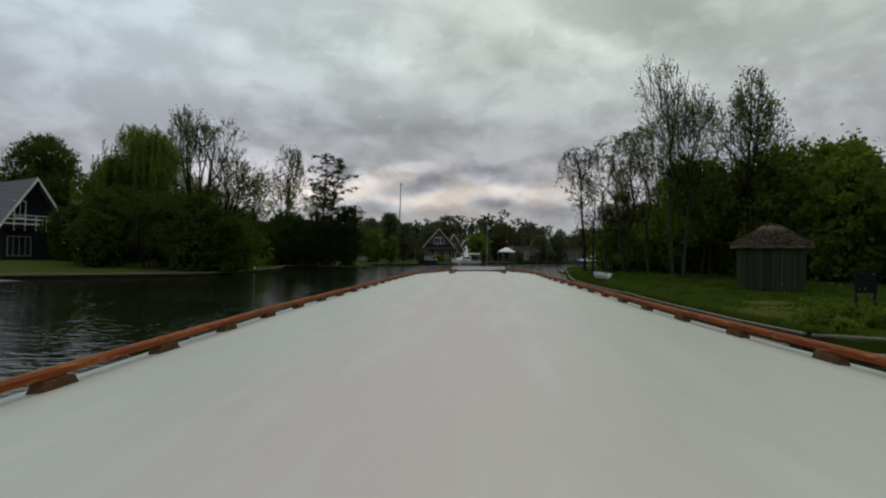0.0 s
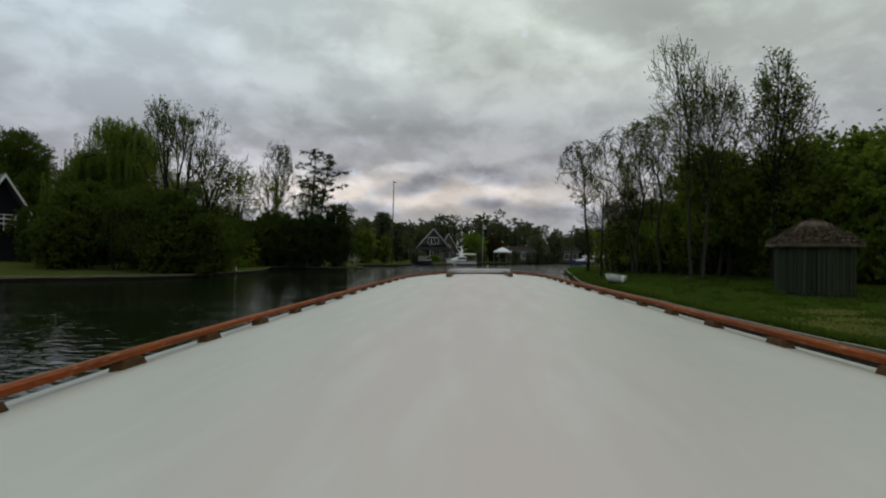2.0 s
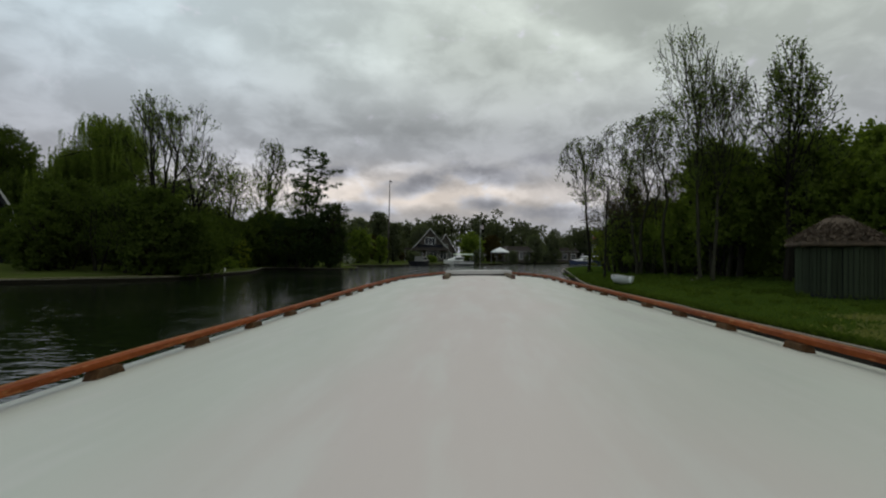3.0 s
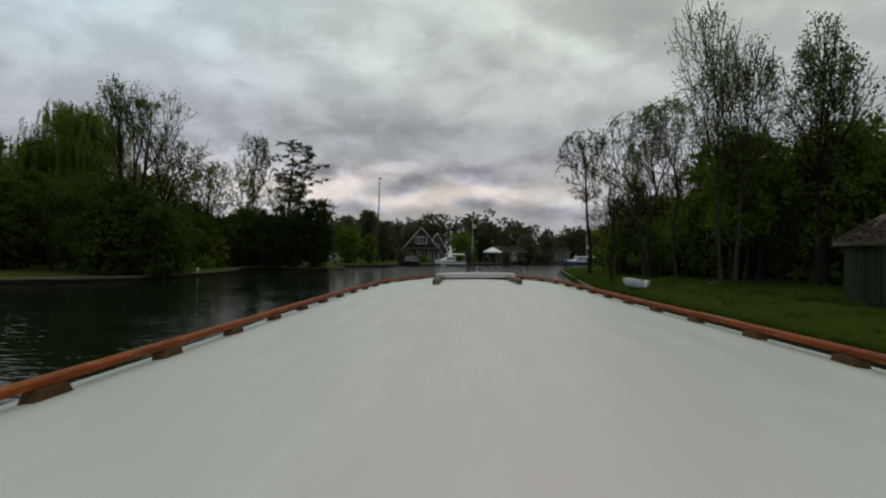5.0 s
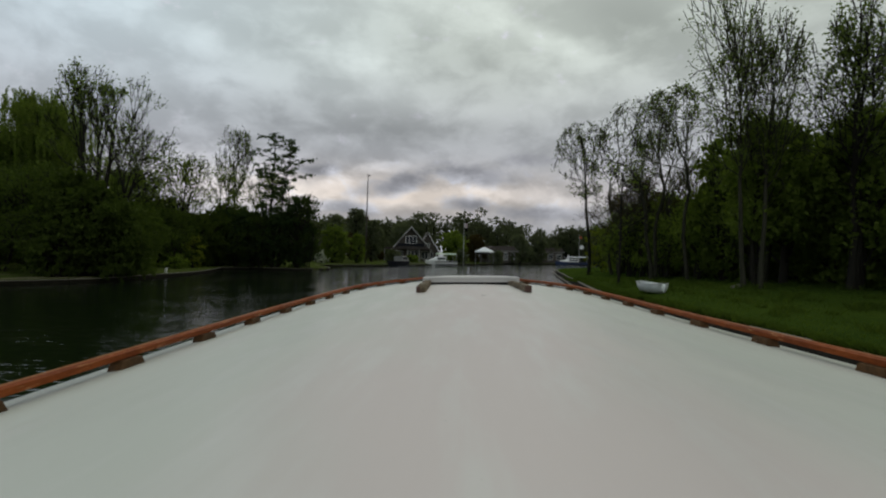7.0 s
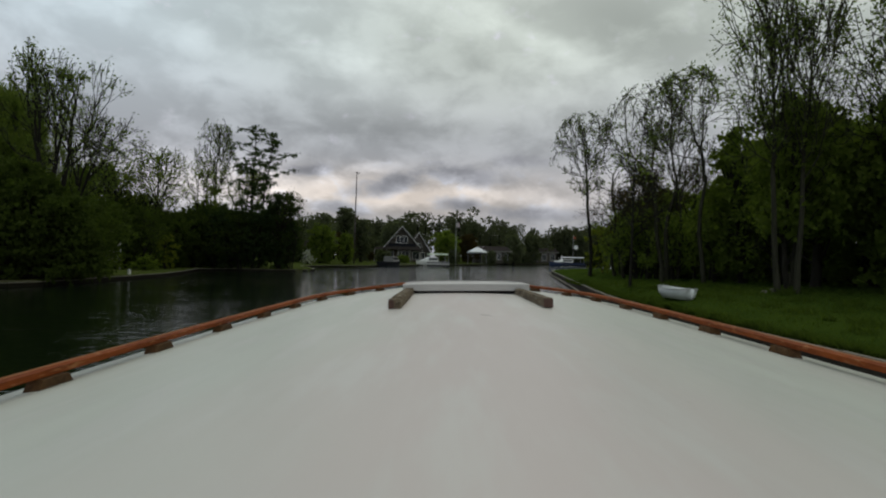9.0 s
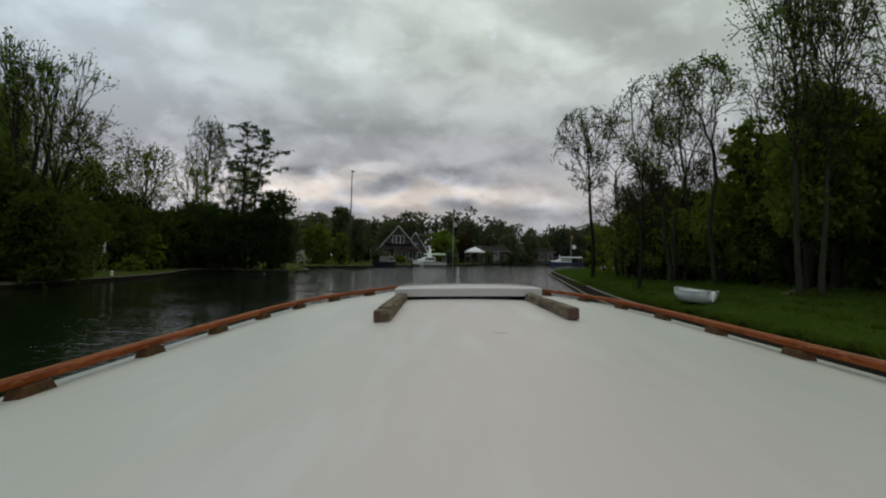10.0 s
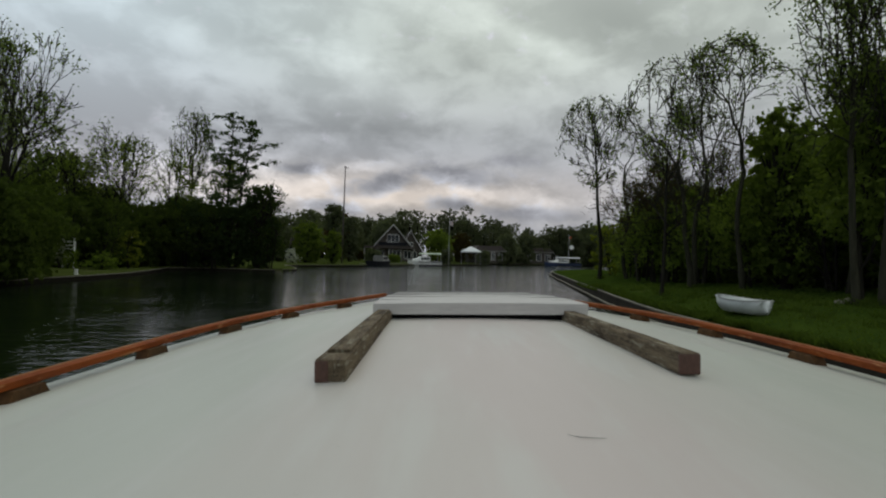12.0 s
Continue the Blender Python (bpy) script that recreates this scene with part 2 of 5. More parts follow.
M_HATCH = material("weathered_white_boards", (0.57, 0.545, 0.52), 0.7, (0.46, 0.44, 0.43), 2.0, 0.9, 0.3, 30.0, stretch=(0.7, 5, 5), gloss=0.3, streak=(3.0, 0.60, (0.62, 0.60, 0.57)))
M_WHITE = material("white_paint", (0.78, 0.78, 0.76), 0.45, (0.66, 0.65, 0.62), 2.5, 0.5, 0.08, 40.0)
M_RAIL = material("varnished_mahogany", (0.26, 0.062, 0.012), 0.6, (0.115, 0.025, 0.007), 3.0, 0.9, 0.15, 40.0, stretch=(6, 0.8, 6), gloss=0.1, streak=(11.0, 0.57, (0.34, 0.15, 0.06)))
M_WORN = material("worn_bare_mahogany", (0.33, 0.16, 0.075), 0.8, (0.24, 0.085, 0.025), 5.0, 1.0, 0.2, 40.0, stretch=(6, 1.5, 6), gloss=0.1)
M_BLOCK = material("oiled_hardwood_block", (0.105, 0.052, 0.020), 0.7, (0.028, 0.018, 0.010), 6.0, 0.8, 0.3, 50.0, gloss=0.15, piece=0.2)
M_BEAM = material("weathered_beam", (0.22, 0.170, 0.110), 0.85, (0.045, 0.032, 0.022), 4.0, 1.0, 0.9, 40.0, stretch=(7, 0.9, 7), streak=(7.0, 0.54, (0.30, 0.27, 0.20)), gloss=0.15)
M_BEAM_END = material("red_brown_beam_end", (0.10, 0.045, 0.03), 0.6, (0.05, 0.025, 0.018), 9.0, 0.8, 0.5, 60.0)
M_DARK = material("black_board_and_gap_shade", (0.012, 0.012, 0.012), 0.9, bump=0.0, gloss=0.1)
M_HULL = material("dark_green_hull", (0.02, 0.045, 0.03), 0.35, (0.03, 0.05, 0.04), 1.0, 0.6, 0.05)
M_PLANK = material("green_grey_plank", (0.034, 0.043, 0.026), 0.95, (0.018, 0.024, 0.014), 2.0, 0.9, 0.4, 30.0, stretch=(4, 4, 0.7), piece=0.6, gloss=0.1)
M_THATCH = material("weathered_thatch", (0.125, 0.088, 0.056), 0.95, (0.048, 0.036, 0.025), 3.0, 0.9, 0.9, 30.0, stretch=(3, 3, 1))
M_SLATE = material("grey_roof_tiles", (0.115, 0.117, 0.14), 0.7, (0.07, 0.072, 0.088), 1.5, 0.7, 0.4, 12.0, piece=0.2)
M_TAR = material("black_tarred_boards", (0.014, 0.015, 0.019), 0.85, (0.022, 0.023, 0.028), 2.0, 0.8, 0.3, 14.0, stretch=(0.6, 0.6, 6), gloss=0.12)
M_BRICK = material("brown_brick", (0.090, 0.076, 0.062), 0.85, (0.055, 0.047, 0.04), 6.0, 0.8, 0.4, 25.0)
M_TILE_RED = material("brown_red_roof", (0.055, 0.045, 0.042), 0.75, (0.08, 0.055, 0.05), 2.0, 0.8, 0.4, 12.0)
M_GREYWALL = material("grey_plaster", (0.26, 0.25, 0.23), 0.8, (0.18, 0.175, 0.165), 1.2, 0.6, 0.15, 30.0)
M_BLUE = material("blue_paint", (0.028, 0.048, 0.12), 0.5, (0.02, 0.035, 0.08), 2.0, 0.5, 0.05)
M_MAST = material("dark_mast_wood", (0.06, 0.045, 0.04), 0.5, (0.04, 0.03, 0.028), 3.0, 0.5, 0.1)
M_POLE = material("pale_pole", (0.5, 0.5, 0.48), 0.5, (0.38, 0.38, 0.36), 3.0, 0.5, 0.05)
M_FLAG = material("faded_flag", (0.45, 0.30, 0.30), 0.8, (0.5, 0.5, 0.5), 1.2, 1.0, 0.05)
M_ORANGE = material("orange_red_cloth", (0.5, 0.12, 0.05), 0.8, bump=0.05)
M_CANVAS_GREEN = material("pale_green_canvas", (0.50, 0.58, 0.42), 0.8, (0.42, 0.50, 0.36), 1.5, 0.6, 0.1, 20.0)
M_CANVAS = material("white_canvas", (0.75, 0.76, 0.76), 0.8, (0.62, 0.63, 0.64), 1.5, 0.6, 0.1, 20.0)
M_GLASS = material("dark_window_glass", (0.02, 0.025, 0.03), 0.08, bump=0.0)
M_STEEL = material("dull_metal", (0.35, 0.35, 0.35), 0.4, metal=0.9, bump=0.05)
M_PLASTIC = material("dinghy_gelcoat", (0.62, 0.64, 0.62), 0.45, (0.42, 0.45, 0.42), 1.8, 0.7, 0.08, 20.0, streak=(3.0, 0.66, (0.30, 0.32, 0.27)))


# ---- mesh helpers ----
def finish(name, bm, mat, parent=None, label="", smooth=False):
    me = bpy.data.meshes.new(name)
    bm.to_mesh(me)
    bm.free()
    if smooth:
        me.polygons.foreach_set("use_smooth", [True] * len(me.polygons))
    me.materials.append(mat)
    ob = new(name, me)
    if parent:
        ob.parent = parent
    if label:
        ob["label"] = label
    return ob


part = finish


def thing(name, m, label, category, group="", kind=""):
    e = new(name)
    e.empty_display_size = 0.2
    e.matrix_world = m
    return tagged(e, label, category, group, kind)


def box(bm, x0, x1, y0, y1, z0, z1, m=None, bevel=0.0):
    g = bmesh.ops.create_cube(bm, size=1.0)
    vs = g["verts"]
    t = Matrix.Translation(((x0 + x1) / 2, (y0 + y1) / 2, (z0 + z1) / 2)) @ Matrix.Diagonal((x1 - x0, y1 - y0, z1 - z0, 1))
    bmesh.ops.transform(bm, matrix=(m or Matrix()) @ t, verts=vs)
    if bevel:
        es = list({e for v in vs for e in v.link_edges})
        bmesh.ops.bevel(bm, geom=es, offset=bevel, segments=2, affect="EDGES", profile=0.6)
    return bm


def boxed(*a, **k):
    return box(bmesh.new(), *a, **k)


def prism(bm, poly, y0, y1, m=None):
    """A polygon in x and z drawn out along y."""
    a = [bm.verts.new((x, y0, z)) for x, z in poly]
    b = [bm.verts.new((x, y1, z)) for x, z in poly]
    bm.faces.new(a), bm.faces.new(b[::-1])
    for i in range(len(poly)):
        j = (i + 1) % len(poly)
        bm.faces.new((a[j], a[i], b[i], b[j]))
    bmesh.ops.recalc_face_normals(bm, faces=bm.faces)
    if m:
        bmesh.ops.transform(bm, matrix=m, verts=a + b)
    return bm


def loft(bm, rings, closed=True, caps=True):
    vs = [[bm.verts.new(p) for p in r] for r in rings]
    k = len(rings[0])
    for a, b in zip(vs, vs[1:]):
        for i in range(k if closed else k - 1):
            j = (i + 1) % k
            bm.faces.new((a[i], a[j], b[j], b[i]))
    if caps and closed:
        bm.faces.new(vs[0][::-1]), bm.faces.new(vs[-1])
    bmesh.ops.recalc_face_normals(bm, faces=bm.faces)
    return bm


def tube(bm, pts, radii, sides=6):
    rings = []
    pts = [Vector(p) for p in pts]
    for i, p in enumerate(pts):
        d = (pts[min(i + 1, len(pts) - 1)] - pts[max(i - 1, 0)]).normalized()
        s = d.cross(Vector((0.3, 0.9, 0.1))).normalized()
        u = s.cross(d)
        rings.append([p + radii[i] * (math.cos(6.2832 * k / sides) * s + math.sin(6.2832 * k / sides) * u) for k in range(sides)])
    return loft(bm, rings)


def mesh_from(name, verts, faces, mat, parent=None, label="", smooth=False):
    """verts: n x 3 array; faces: m x 4 array of indices (or m x 3)."""
    verts, faces = np.asarray(verts, dtype=np.float32), np.asarray(faces, dtype=np.int32)
    me = bpy.data.meshes.new(name)
    k = faces.shape[1]
    me.vertices.add(len(verts)), me.loops.add(faces.size), me.polygons.add(len(faces))
    me.vertices.foreach_set("co", verts.ravel())
    me.loops.foreach_set("vertex_index", faces.ravel())
    me.polygons.foreach_set("loop_start", np.arange(0, faces.size, k, dtype=np.int32))
    me.polygons.foreach_set("use_smooth", np.full(len(faces), smooth))
    me.update(calc_edges=True)
    me.validate()
    me.materials.append(mat)
    ob = new(name, me)
    if parent:
        ob.parent = parent
    if label:
        ob["label"] = label
    return ob


# ---- ground, banks and water ----
from mathutils import geometry

RIGHT_EDGE = [(60, 10.4), (30, 10.2), (14, 10.0), (9, 9.9), (7.2, 10.0), (6.75, 10.6), (6.65, 14), (6.75, 20), (6.85, 28), (7.1, 33), (7.8, 38), (8.9, 44), (11.4, 58), (13.6, 70), (15.6, 79), (17.5, 82.5), (22, 85), (32, 88), (80, 95)]
LEFT_EDGE = [(-140, 8), (-60, 20), (-33, 25.4), (-28, 29.6), (-23.8, 33.6), (-20.7, 37), (-19.2, 39.6), (-19.1, 42.5), (-19.2, 46), (-19.3, 50.5), (-20.3, 56), (-21.5, 60.5), (-22.7, 65.5), (-20.5, 67), (-16, 66.2), (-13.2, 67), (-12.6, 70), (-15, 78), (-17.6, 84.5), (-16.6, 88), (-12.5, 93), (-5, 104), (1.5, 120), (11, 137), (24, 157), (42, 172), (80, 190), (160, 205)]


def smooth_line(pts, step):
    """Points every step metres or so along a rounded line through pts."""
    pts = [Vector((p[0], p[1], 0)) for p in pts]
    out = []
    for i in range(len(pts) - 1):
        a, b, c, d = pts[max(i - 1, 0)], pts[i], pts[i + 1], pts[min(i + 2, len(pts) - 1)]
        k = max(1, int((c - b).length / step))
        for j in range(k):
            t = j / k
            out.append(0.5 * ((2 * b) + (c - a) * t + (2 * a - 5 * b + 4 * c - d) * t * t + (3 * b - a - 3 * c + d) * t ** 3))
    return out + [pts[-1]]


RIGHT_LINE, LEFT_LINE = smooth_line(RIGHT_EDGE, 1.2), smooth_line(LEFT_EDGE, 1.5)
RIGHT_XY = np.array([(p.x, p.y) for p in RIGHT_LINE])
LEFT_XY = np.array([(p.x, p.y) for p in LEFT_LINE])


def ease(v, lo, hi):
    t = min(max((v - lo) / (hi - lo), 0.0), 1.0)
    return t * t * (3 - 2 * t)


def lump(x, y, s=0.12, k=0.0):
    return noise.noise(Vector((x * s, y * s, k)))


def ground_z(x, y):
    """Height of the land above the water."""
    right = x > 5 and y < 90
    d = float(np.hypot(*(((RIGHT_XY if right else LEFT_XY) - (x, y)).T)).min())
    rough = (0.05 * lump(x, y, 0.35) + 0.10 * lump(x, y, 0.07, 3)) * ease(d, 0.5, 4)
    if right:
        return 0.34 + 0.27 * ease(d, 0.0, 1.6) * ease(y, 17, 29) + 0.12 * ease(d, 3, 12) + rough
    return 0.25 + 0.34 * ease(d, 0.5, 14) + rough


def land(name, outline, inner, label, mat):
    """A sheet of land inside an outline, with a face down into the water."""
    pts = [Vector((p[0], p[1])) for p in outline] + [Vector(p) for p in inner]
    k = len(outline)
    got = geometry.delaunay_2d_cdt(pts, [(i, (i + 1) % k) for i in range(k)], [], 1, 1e-4)
    verts = [(v.x, v.y, ground_z(v.x, v.y) if abs(v.x) < 400 and v.y < 400 else 0.6) for v in got[0]]
    bm = bmesh.new()
    vs = [bm.verts.new(v) for v in verts]
    for f in got[2]:
        if len(set(f)) == len(f):
            bm.faces.new([vs[i] for i in f])
    rim = [e for e in bm.edges if e.is_boundary]
    down = bmesh.ops.extrude_edge_only(bm, edges=rim)
    for v in down["geom"]:
        if isinstance(v, bmesh.types.BMVert):
            v.co.z = -1.0
    bmesh.ops.recalc_face_normals(bm, faces=bm.faces)
    return tagged(finish(name, bm, mat, smooth=False), label, "ground", kind="structure")


def scatter_grid(x0, x1, y0, y1, step):
    out = []
    for i in range(int((x1 - x0) / step)):
        for j in range(int((y1 - y0) / step)):
            x, y = x0 + (i + 0.5 + random.uniform(-0.3, 0.3)) * step, y0 + (j + 0.5 + random.uniform(-0.3, 0.3)) * step
            out.append((x, y))
    return out


def off_water(pts, edge):
    out = []
    for x, y in pts:
        if np.hypot(*((edge - (x, y)).T)).min() > 0.6:
            out.append((x, y))
    return out


right_outline = [(p.x, p.y) for p in RIGHT_LINE] + [(2500, 160), (2500, 8), (300, 9)]
left_outline = [(p.x, p.y) for p in LEFT_LINE] + [(2500, 420), (2500, 2600), (-2500, 2600), (-2500, 0)]
right_pts = off_water(scatter_grid(7.5, 30, 11, 84, 1.4), RIGHT_XY) + scatter_grid(31, 90, 12, 80, 8)
left_pts = off_water(scatter_grid(-60, -13, 26, 90, 2.2) + scatter_grid(-60, 60, 92, 220, 8), LEFT_XY)


def inside(p, poly):
    x, y = p
    hit = False
    for (x0, y0), (x1, y1) in zip(poly, poly[1:] + poly[:1]):
        if (y0 > y) != (y1 > y) and x < (x1 - x0) * (y - y0) / (y1 - y0) + x0:
            hit = not hit
    return hit


ground = land("ground_right_bank", right_outline, [p for p in right_pts if inside(p, right_outline)], "mown green lawn along a timber-edged canal bank", M_GRASS)
land("ground_left_bank", left_outline, [p for p in left_pts if inside(p, left_outline)], "low grassy bank and shore across the canal", M_OLIVE_GRASS)
ground_back = land("ground_back", [(-2500, -80), (2500, -80), (2500, -2500), (-2500, -2500)], [], "flat grassland behind the water", M_GRASS)

bm = bmesh.new()
bmesh.ops.create_grid(bm, x_segments=20, y_segments=20, size=2600)
water = tagged(finish("water", bm, M_WATER), "dark rippled canal water reflecting trees and grey sky", "water", kind="structure")


def revetment(name, line, offset, top, label, span=1.9, timber=None):
    """Boards along a shore with a capping rail, board by board."""
    e = thing(name, Matrix(), label, "bank edging", kind="structure")
    pts = [p.copy() for p in line]
    run = [0.0]
    for a, b in zip(pts, pts[1:]):
        run.append(run[-1] + (b - a).length)
    n = int(run[-1] / span)

    def at(s):
        i = max(0, min(np.searchsorted(run, s) - 1, len(pts) - 2))
        return pts[i].lerp(pts[i + 1], (s - run[i]) / max(run[i + 1] - run[i], 1e-6))

    board = boxed(-0.5, 0.5, -0.02, 0.02, -1.1, 0.0)
    cap = boxed(-0.5, 0.5, -0.055, 0.055, 0.0, 0.045, bevel=0.006)
    first = {}
    for kind, geo, mat in (("board", board, timber or M_TIMBER), ("capping", cap, M_CAP)):
        me = bpy.data.meshes.new(kind)
        geo.to_mesh(me), geo.free(), me.materials.append(mat)
        first[kind] = me
    for i in range(n):
        a, b = at(i * span), at((i + 1) * span)
        d = b - a
        side = Vector((d.y, -d.x, 0)).normalized() * offset
        mid = (a + b) / 2 + side
        z = top + 0.015 * random.uniform(-1, 1)
        for kind, me in first.items():
            o = new(kind, me)
            o.parent = e
            o.matrix_world = Matrix.LocRotScale((mid.x, mid.y, z), Euler((0, 0, math.atan2(d.y, d.x))), (d.length * 0.996, 1, 1))
    return e


revetment("bank_edging_right", [p for p in RIGHT_LINE if p.x < 34], -0.13, 0.36, "weathered timber boards edging the lawn above the water")
revetment("lower_edging_right", [p for p in RIGHT_LINE if p.x < 34], -0.46, 0.10, "lower row of weathered bank boards at the water")
revetment("bank_edging_left", [p for p in LEFT_LINE if -40 < p.x < 60], 0.12, 0.19, "dark weathered timber boards along the far bank", 1.6, M_TIMBER_SHADED)


def margin(name, line, width, label, mat):
    """An uneven strip of dry grass and mud along the water's edge."""
    v, f = [], []
    for i, p in enumerate(line):
        q = line[min(i + 1, len(line) - 1)] if i + 1 < len(line) else line[i - 1]
        d = (q - p) if i + 1 < len(line) else (p - q)
        side = Vector((-d.y, d.x, 0)).normalized()
        w = width * (1.0 + 0.9 * lump(p.x, p.y, 0.5, 9))
        for k in range(5):
            c = p + side * (w * k / 4 - 0.10)
            v.append((c.x, c.y, ground_z(c.x, c.y) + 0.012 + 0.05 * (1 - abs(k / 2 - 1)) * (0.6 + lump(c.x, c.y, 1.3, 2)) - (0.10 if k in (0, 4) else 0.0)))
        if i:
            for k in range(4):
                f.append((i * 5 + k, i * 5 + k + 1, i * 5 - 5 + k + 1, i * 5 - 5 + k))
    return tagged(mesh_from(name, v, f, mat), label, "bank", kind="structure")


margin("bank_margin", smooth_line([(p.x, p.y) for p in LEFT_LINE if -45 < p.x and p.y < 40], 0.4), 1.4, "pale strip of dry grass and mud along the bank", M_DRY)


# ---- trees ----
class Limbs:
    """Collects tapered round limbs into one mesh."""

    def __init__(self):
        self.v, self.f = [], []

    def add(self, pts, radii, sides):
        base = len(self.v)
        n = len(pts)
        for i in range(n):
            a, b = pts[max(i - 1, 0)], pts[min(i + 1, n - 1)]
            d = Vector(b) - Vector(a)
            d.normalize()
            s = d.orthogonal()
            u = d.cross(s)
            for k in range(sides):
                w = 6.28318 * k / sides
                q = Vector(pts[i]) + radii[i] * (math.cos(w) * s + math.sin(w) * u)
                self.v.append((q.x, q.y, q.z))
        for i in range(n - 1):
            for k in range(sides):
                l = (k + 1) % sides
                self.f.append((base + i * sides + k, base + i * sides + l, base + (i + 1) * sides + l, base + (i + 1) * sides + k))


def leaves_mesh(centres, size, rng, up=0.3, long=1.5):
    """A small folded leaf (two faces) for each centre; size may vary."""
    c = np.asarray(centres, dtype=np.float32)
    n = len(c)
    d = rng.normal(size=(n, 3))
    d[:, 2] += up * rng.choice([-1, 1], n)
    d /= np.linalg.norm(d, axis=1)[:, None] + 1e-9
    t = rng.normal(size=(n, 3))
    t -= (t * d).sum(1)[:, None] * d
    t /= np.linalg.norm(t, axis=1)[:, None] + 1e-9
    b = np.cross(d, t)
    s = (size * rng.uniform(0.6, 1.35, n))[:, None]
    v = np.stack([c - t * s * long / 2, c + b * s * 0.5 + d * s * 0.12, c + t * s * long / 2, c - b * s * 0.5 + d * s * 0.12], 1).reshape(-1, 3)
    f = np.arange(4 * n).reshape(-1, 4)
    return v, f


def branch(limbs, tips, p, d, length, r, level, rng, droop, spread, kids, wob=0.18):
    n = 4 if level < 3 else 3
    pts, radii = [p], [r]
    q, w = Vector(p), Vector(d).normalized()
    for i in range(n):
        w = (w + Vector(rng.normal(size=3)) * wob + Vector((0, 0, droop))).normalized()
        q = q + w * (length / n)
        pts.append(q.copy())
        radii.append(r * (1 - 0.8 * (i + 1) / n) + 0.006)
    limbs.add(pts, radii, 6 if level == 0 else (5 if level == 1 else (4 if level == 2 else 3)))
    if level >= len(kids):
        tips.extend(pts[1:])
        return
    for k in range(kids[level]):
        t = rng.uniform(0.3, 1.0) * n
        i = min(int(t), n - 1)
        o = pts[i].lerp(pts[i + 1], t - i)
        side = Vector(rng.normal(size=3))
        side = (side - side.dot(w) * w).normalized()
        nd = (w * (1 - spread) + side * spread + Vector((0, 0, 0.15))).normalized()
        branch(limbs, tips, o, nd, length * rng.uniform(0.42, 0.68), radii[i] * 0.55, level + 1, rng, droop, spread, kids, wob)


def open_tree(name, x, y, h, label, seed, bole=0.35, trunks=((0, 0),), reach=3.0, kids=(4, 4), limbs_n=14, leaf=None, leaf_size=0.16, per_tip=1.5, lean=(0, 0), bark=None, rad=0.16, up=0.75, jitter=0.25, sweep=None, cone=False):
    """A tall open-crowned tree: bare limbs and thin leaf on them."""
    rng = np.random.default_rng(seed)
    z = ground_z(x, y) - 0.1
    e = thing(name, pose(x, y, z), label, "tree")
    limbs, tips = Limbs(), []
    for ox, oy in trunks:
        pts, radii = [], []
        n = 9
        hh = h * rng.uniform(0.9, 1.0)
        wx, wy = rng.normal(size=2) * 0.25
        for i in range(n + 1):
            t = i / n
            pts.append(Vector((ox * (0.3 + 0.7 * t) + lean[0] * t ** 2.6 + wx * math.sin(3 * t), oy * (0.3 + 0.7 * t) + lean[1] * t ** 2.6 + wy * math.sin(4 * t), hh * t)))
            radii.append(rad * (1.25 - 0.25 * min(t * 8, 1)) * (1 - t) ** 0.8 + 0.012)
        limbs.add(pts, radii, 9)
        for k in range(limbs_n):
            t = bole + (1 - bole) * (k + rng.uniform(0, 1)) / limbs_n
            i = min(int(t * n), n - 1)
            o = pts[i].lerp(pts[i + 1], t * n - i)
            a = rng.uniform(0, 6.283) if sweep is None else rng.uniform(*sweep)
            d = Vector((math.cos(a), math.sin(a), up + 0.6 * t))
            shape = math.sin(math.pi * min(max((t - bole) / (1 - bole) * 0.8 + 0.25, 0.05), 0.95))
            if cone:
                shape = 1.0 - 0.85 * max((t - bole) / (1 - bole) - 0.15, 0)
            branch(limbs, tips, o, d, reach * (0.35 + 0.65 * shape) * rng.uniform(0.75, 1.15), radii[i] * 0.5, 1, rng, 0.05, 0.55, (0, *kids))
        tips.extend(pts[-2:])
    mesh_from("trunk", limbs.v, limbs.f, bark or M_BARK, e, smooth=True)
    t = np.array([(p.x, p.y, p.z) for p in tips])
    m = int(len(t) * per_tip)
    if m:
        c = t[rng.integers(0, len(t), m)] + rng.normal(size=(m, 3)) * jitter
        mesh_from("crown", *leaves_mesh(c, leaf_size, rng), leaf or M_LEAF, e)
    return e


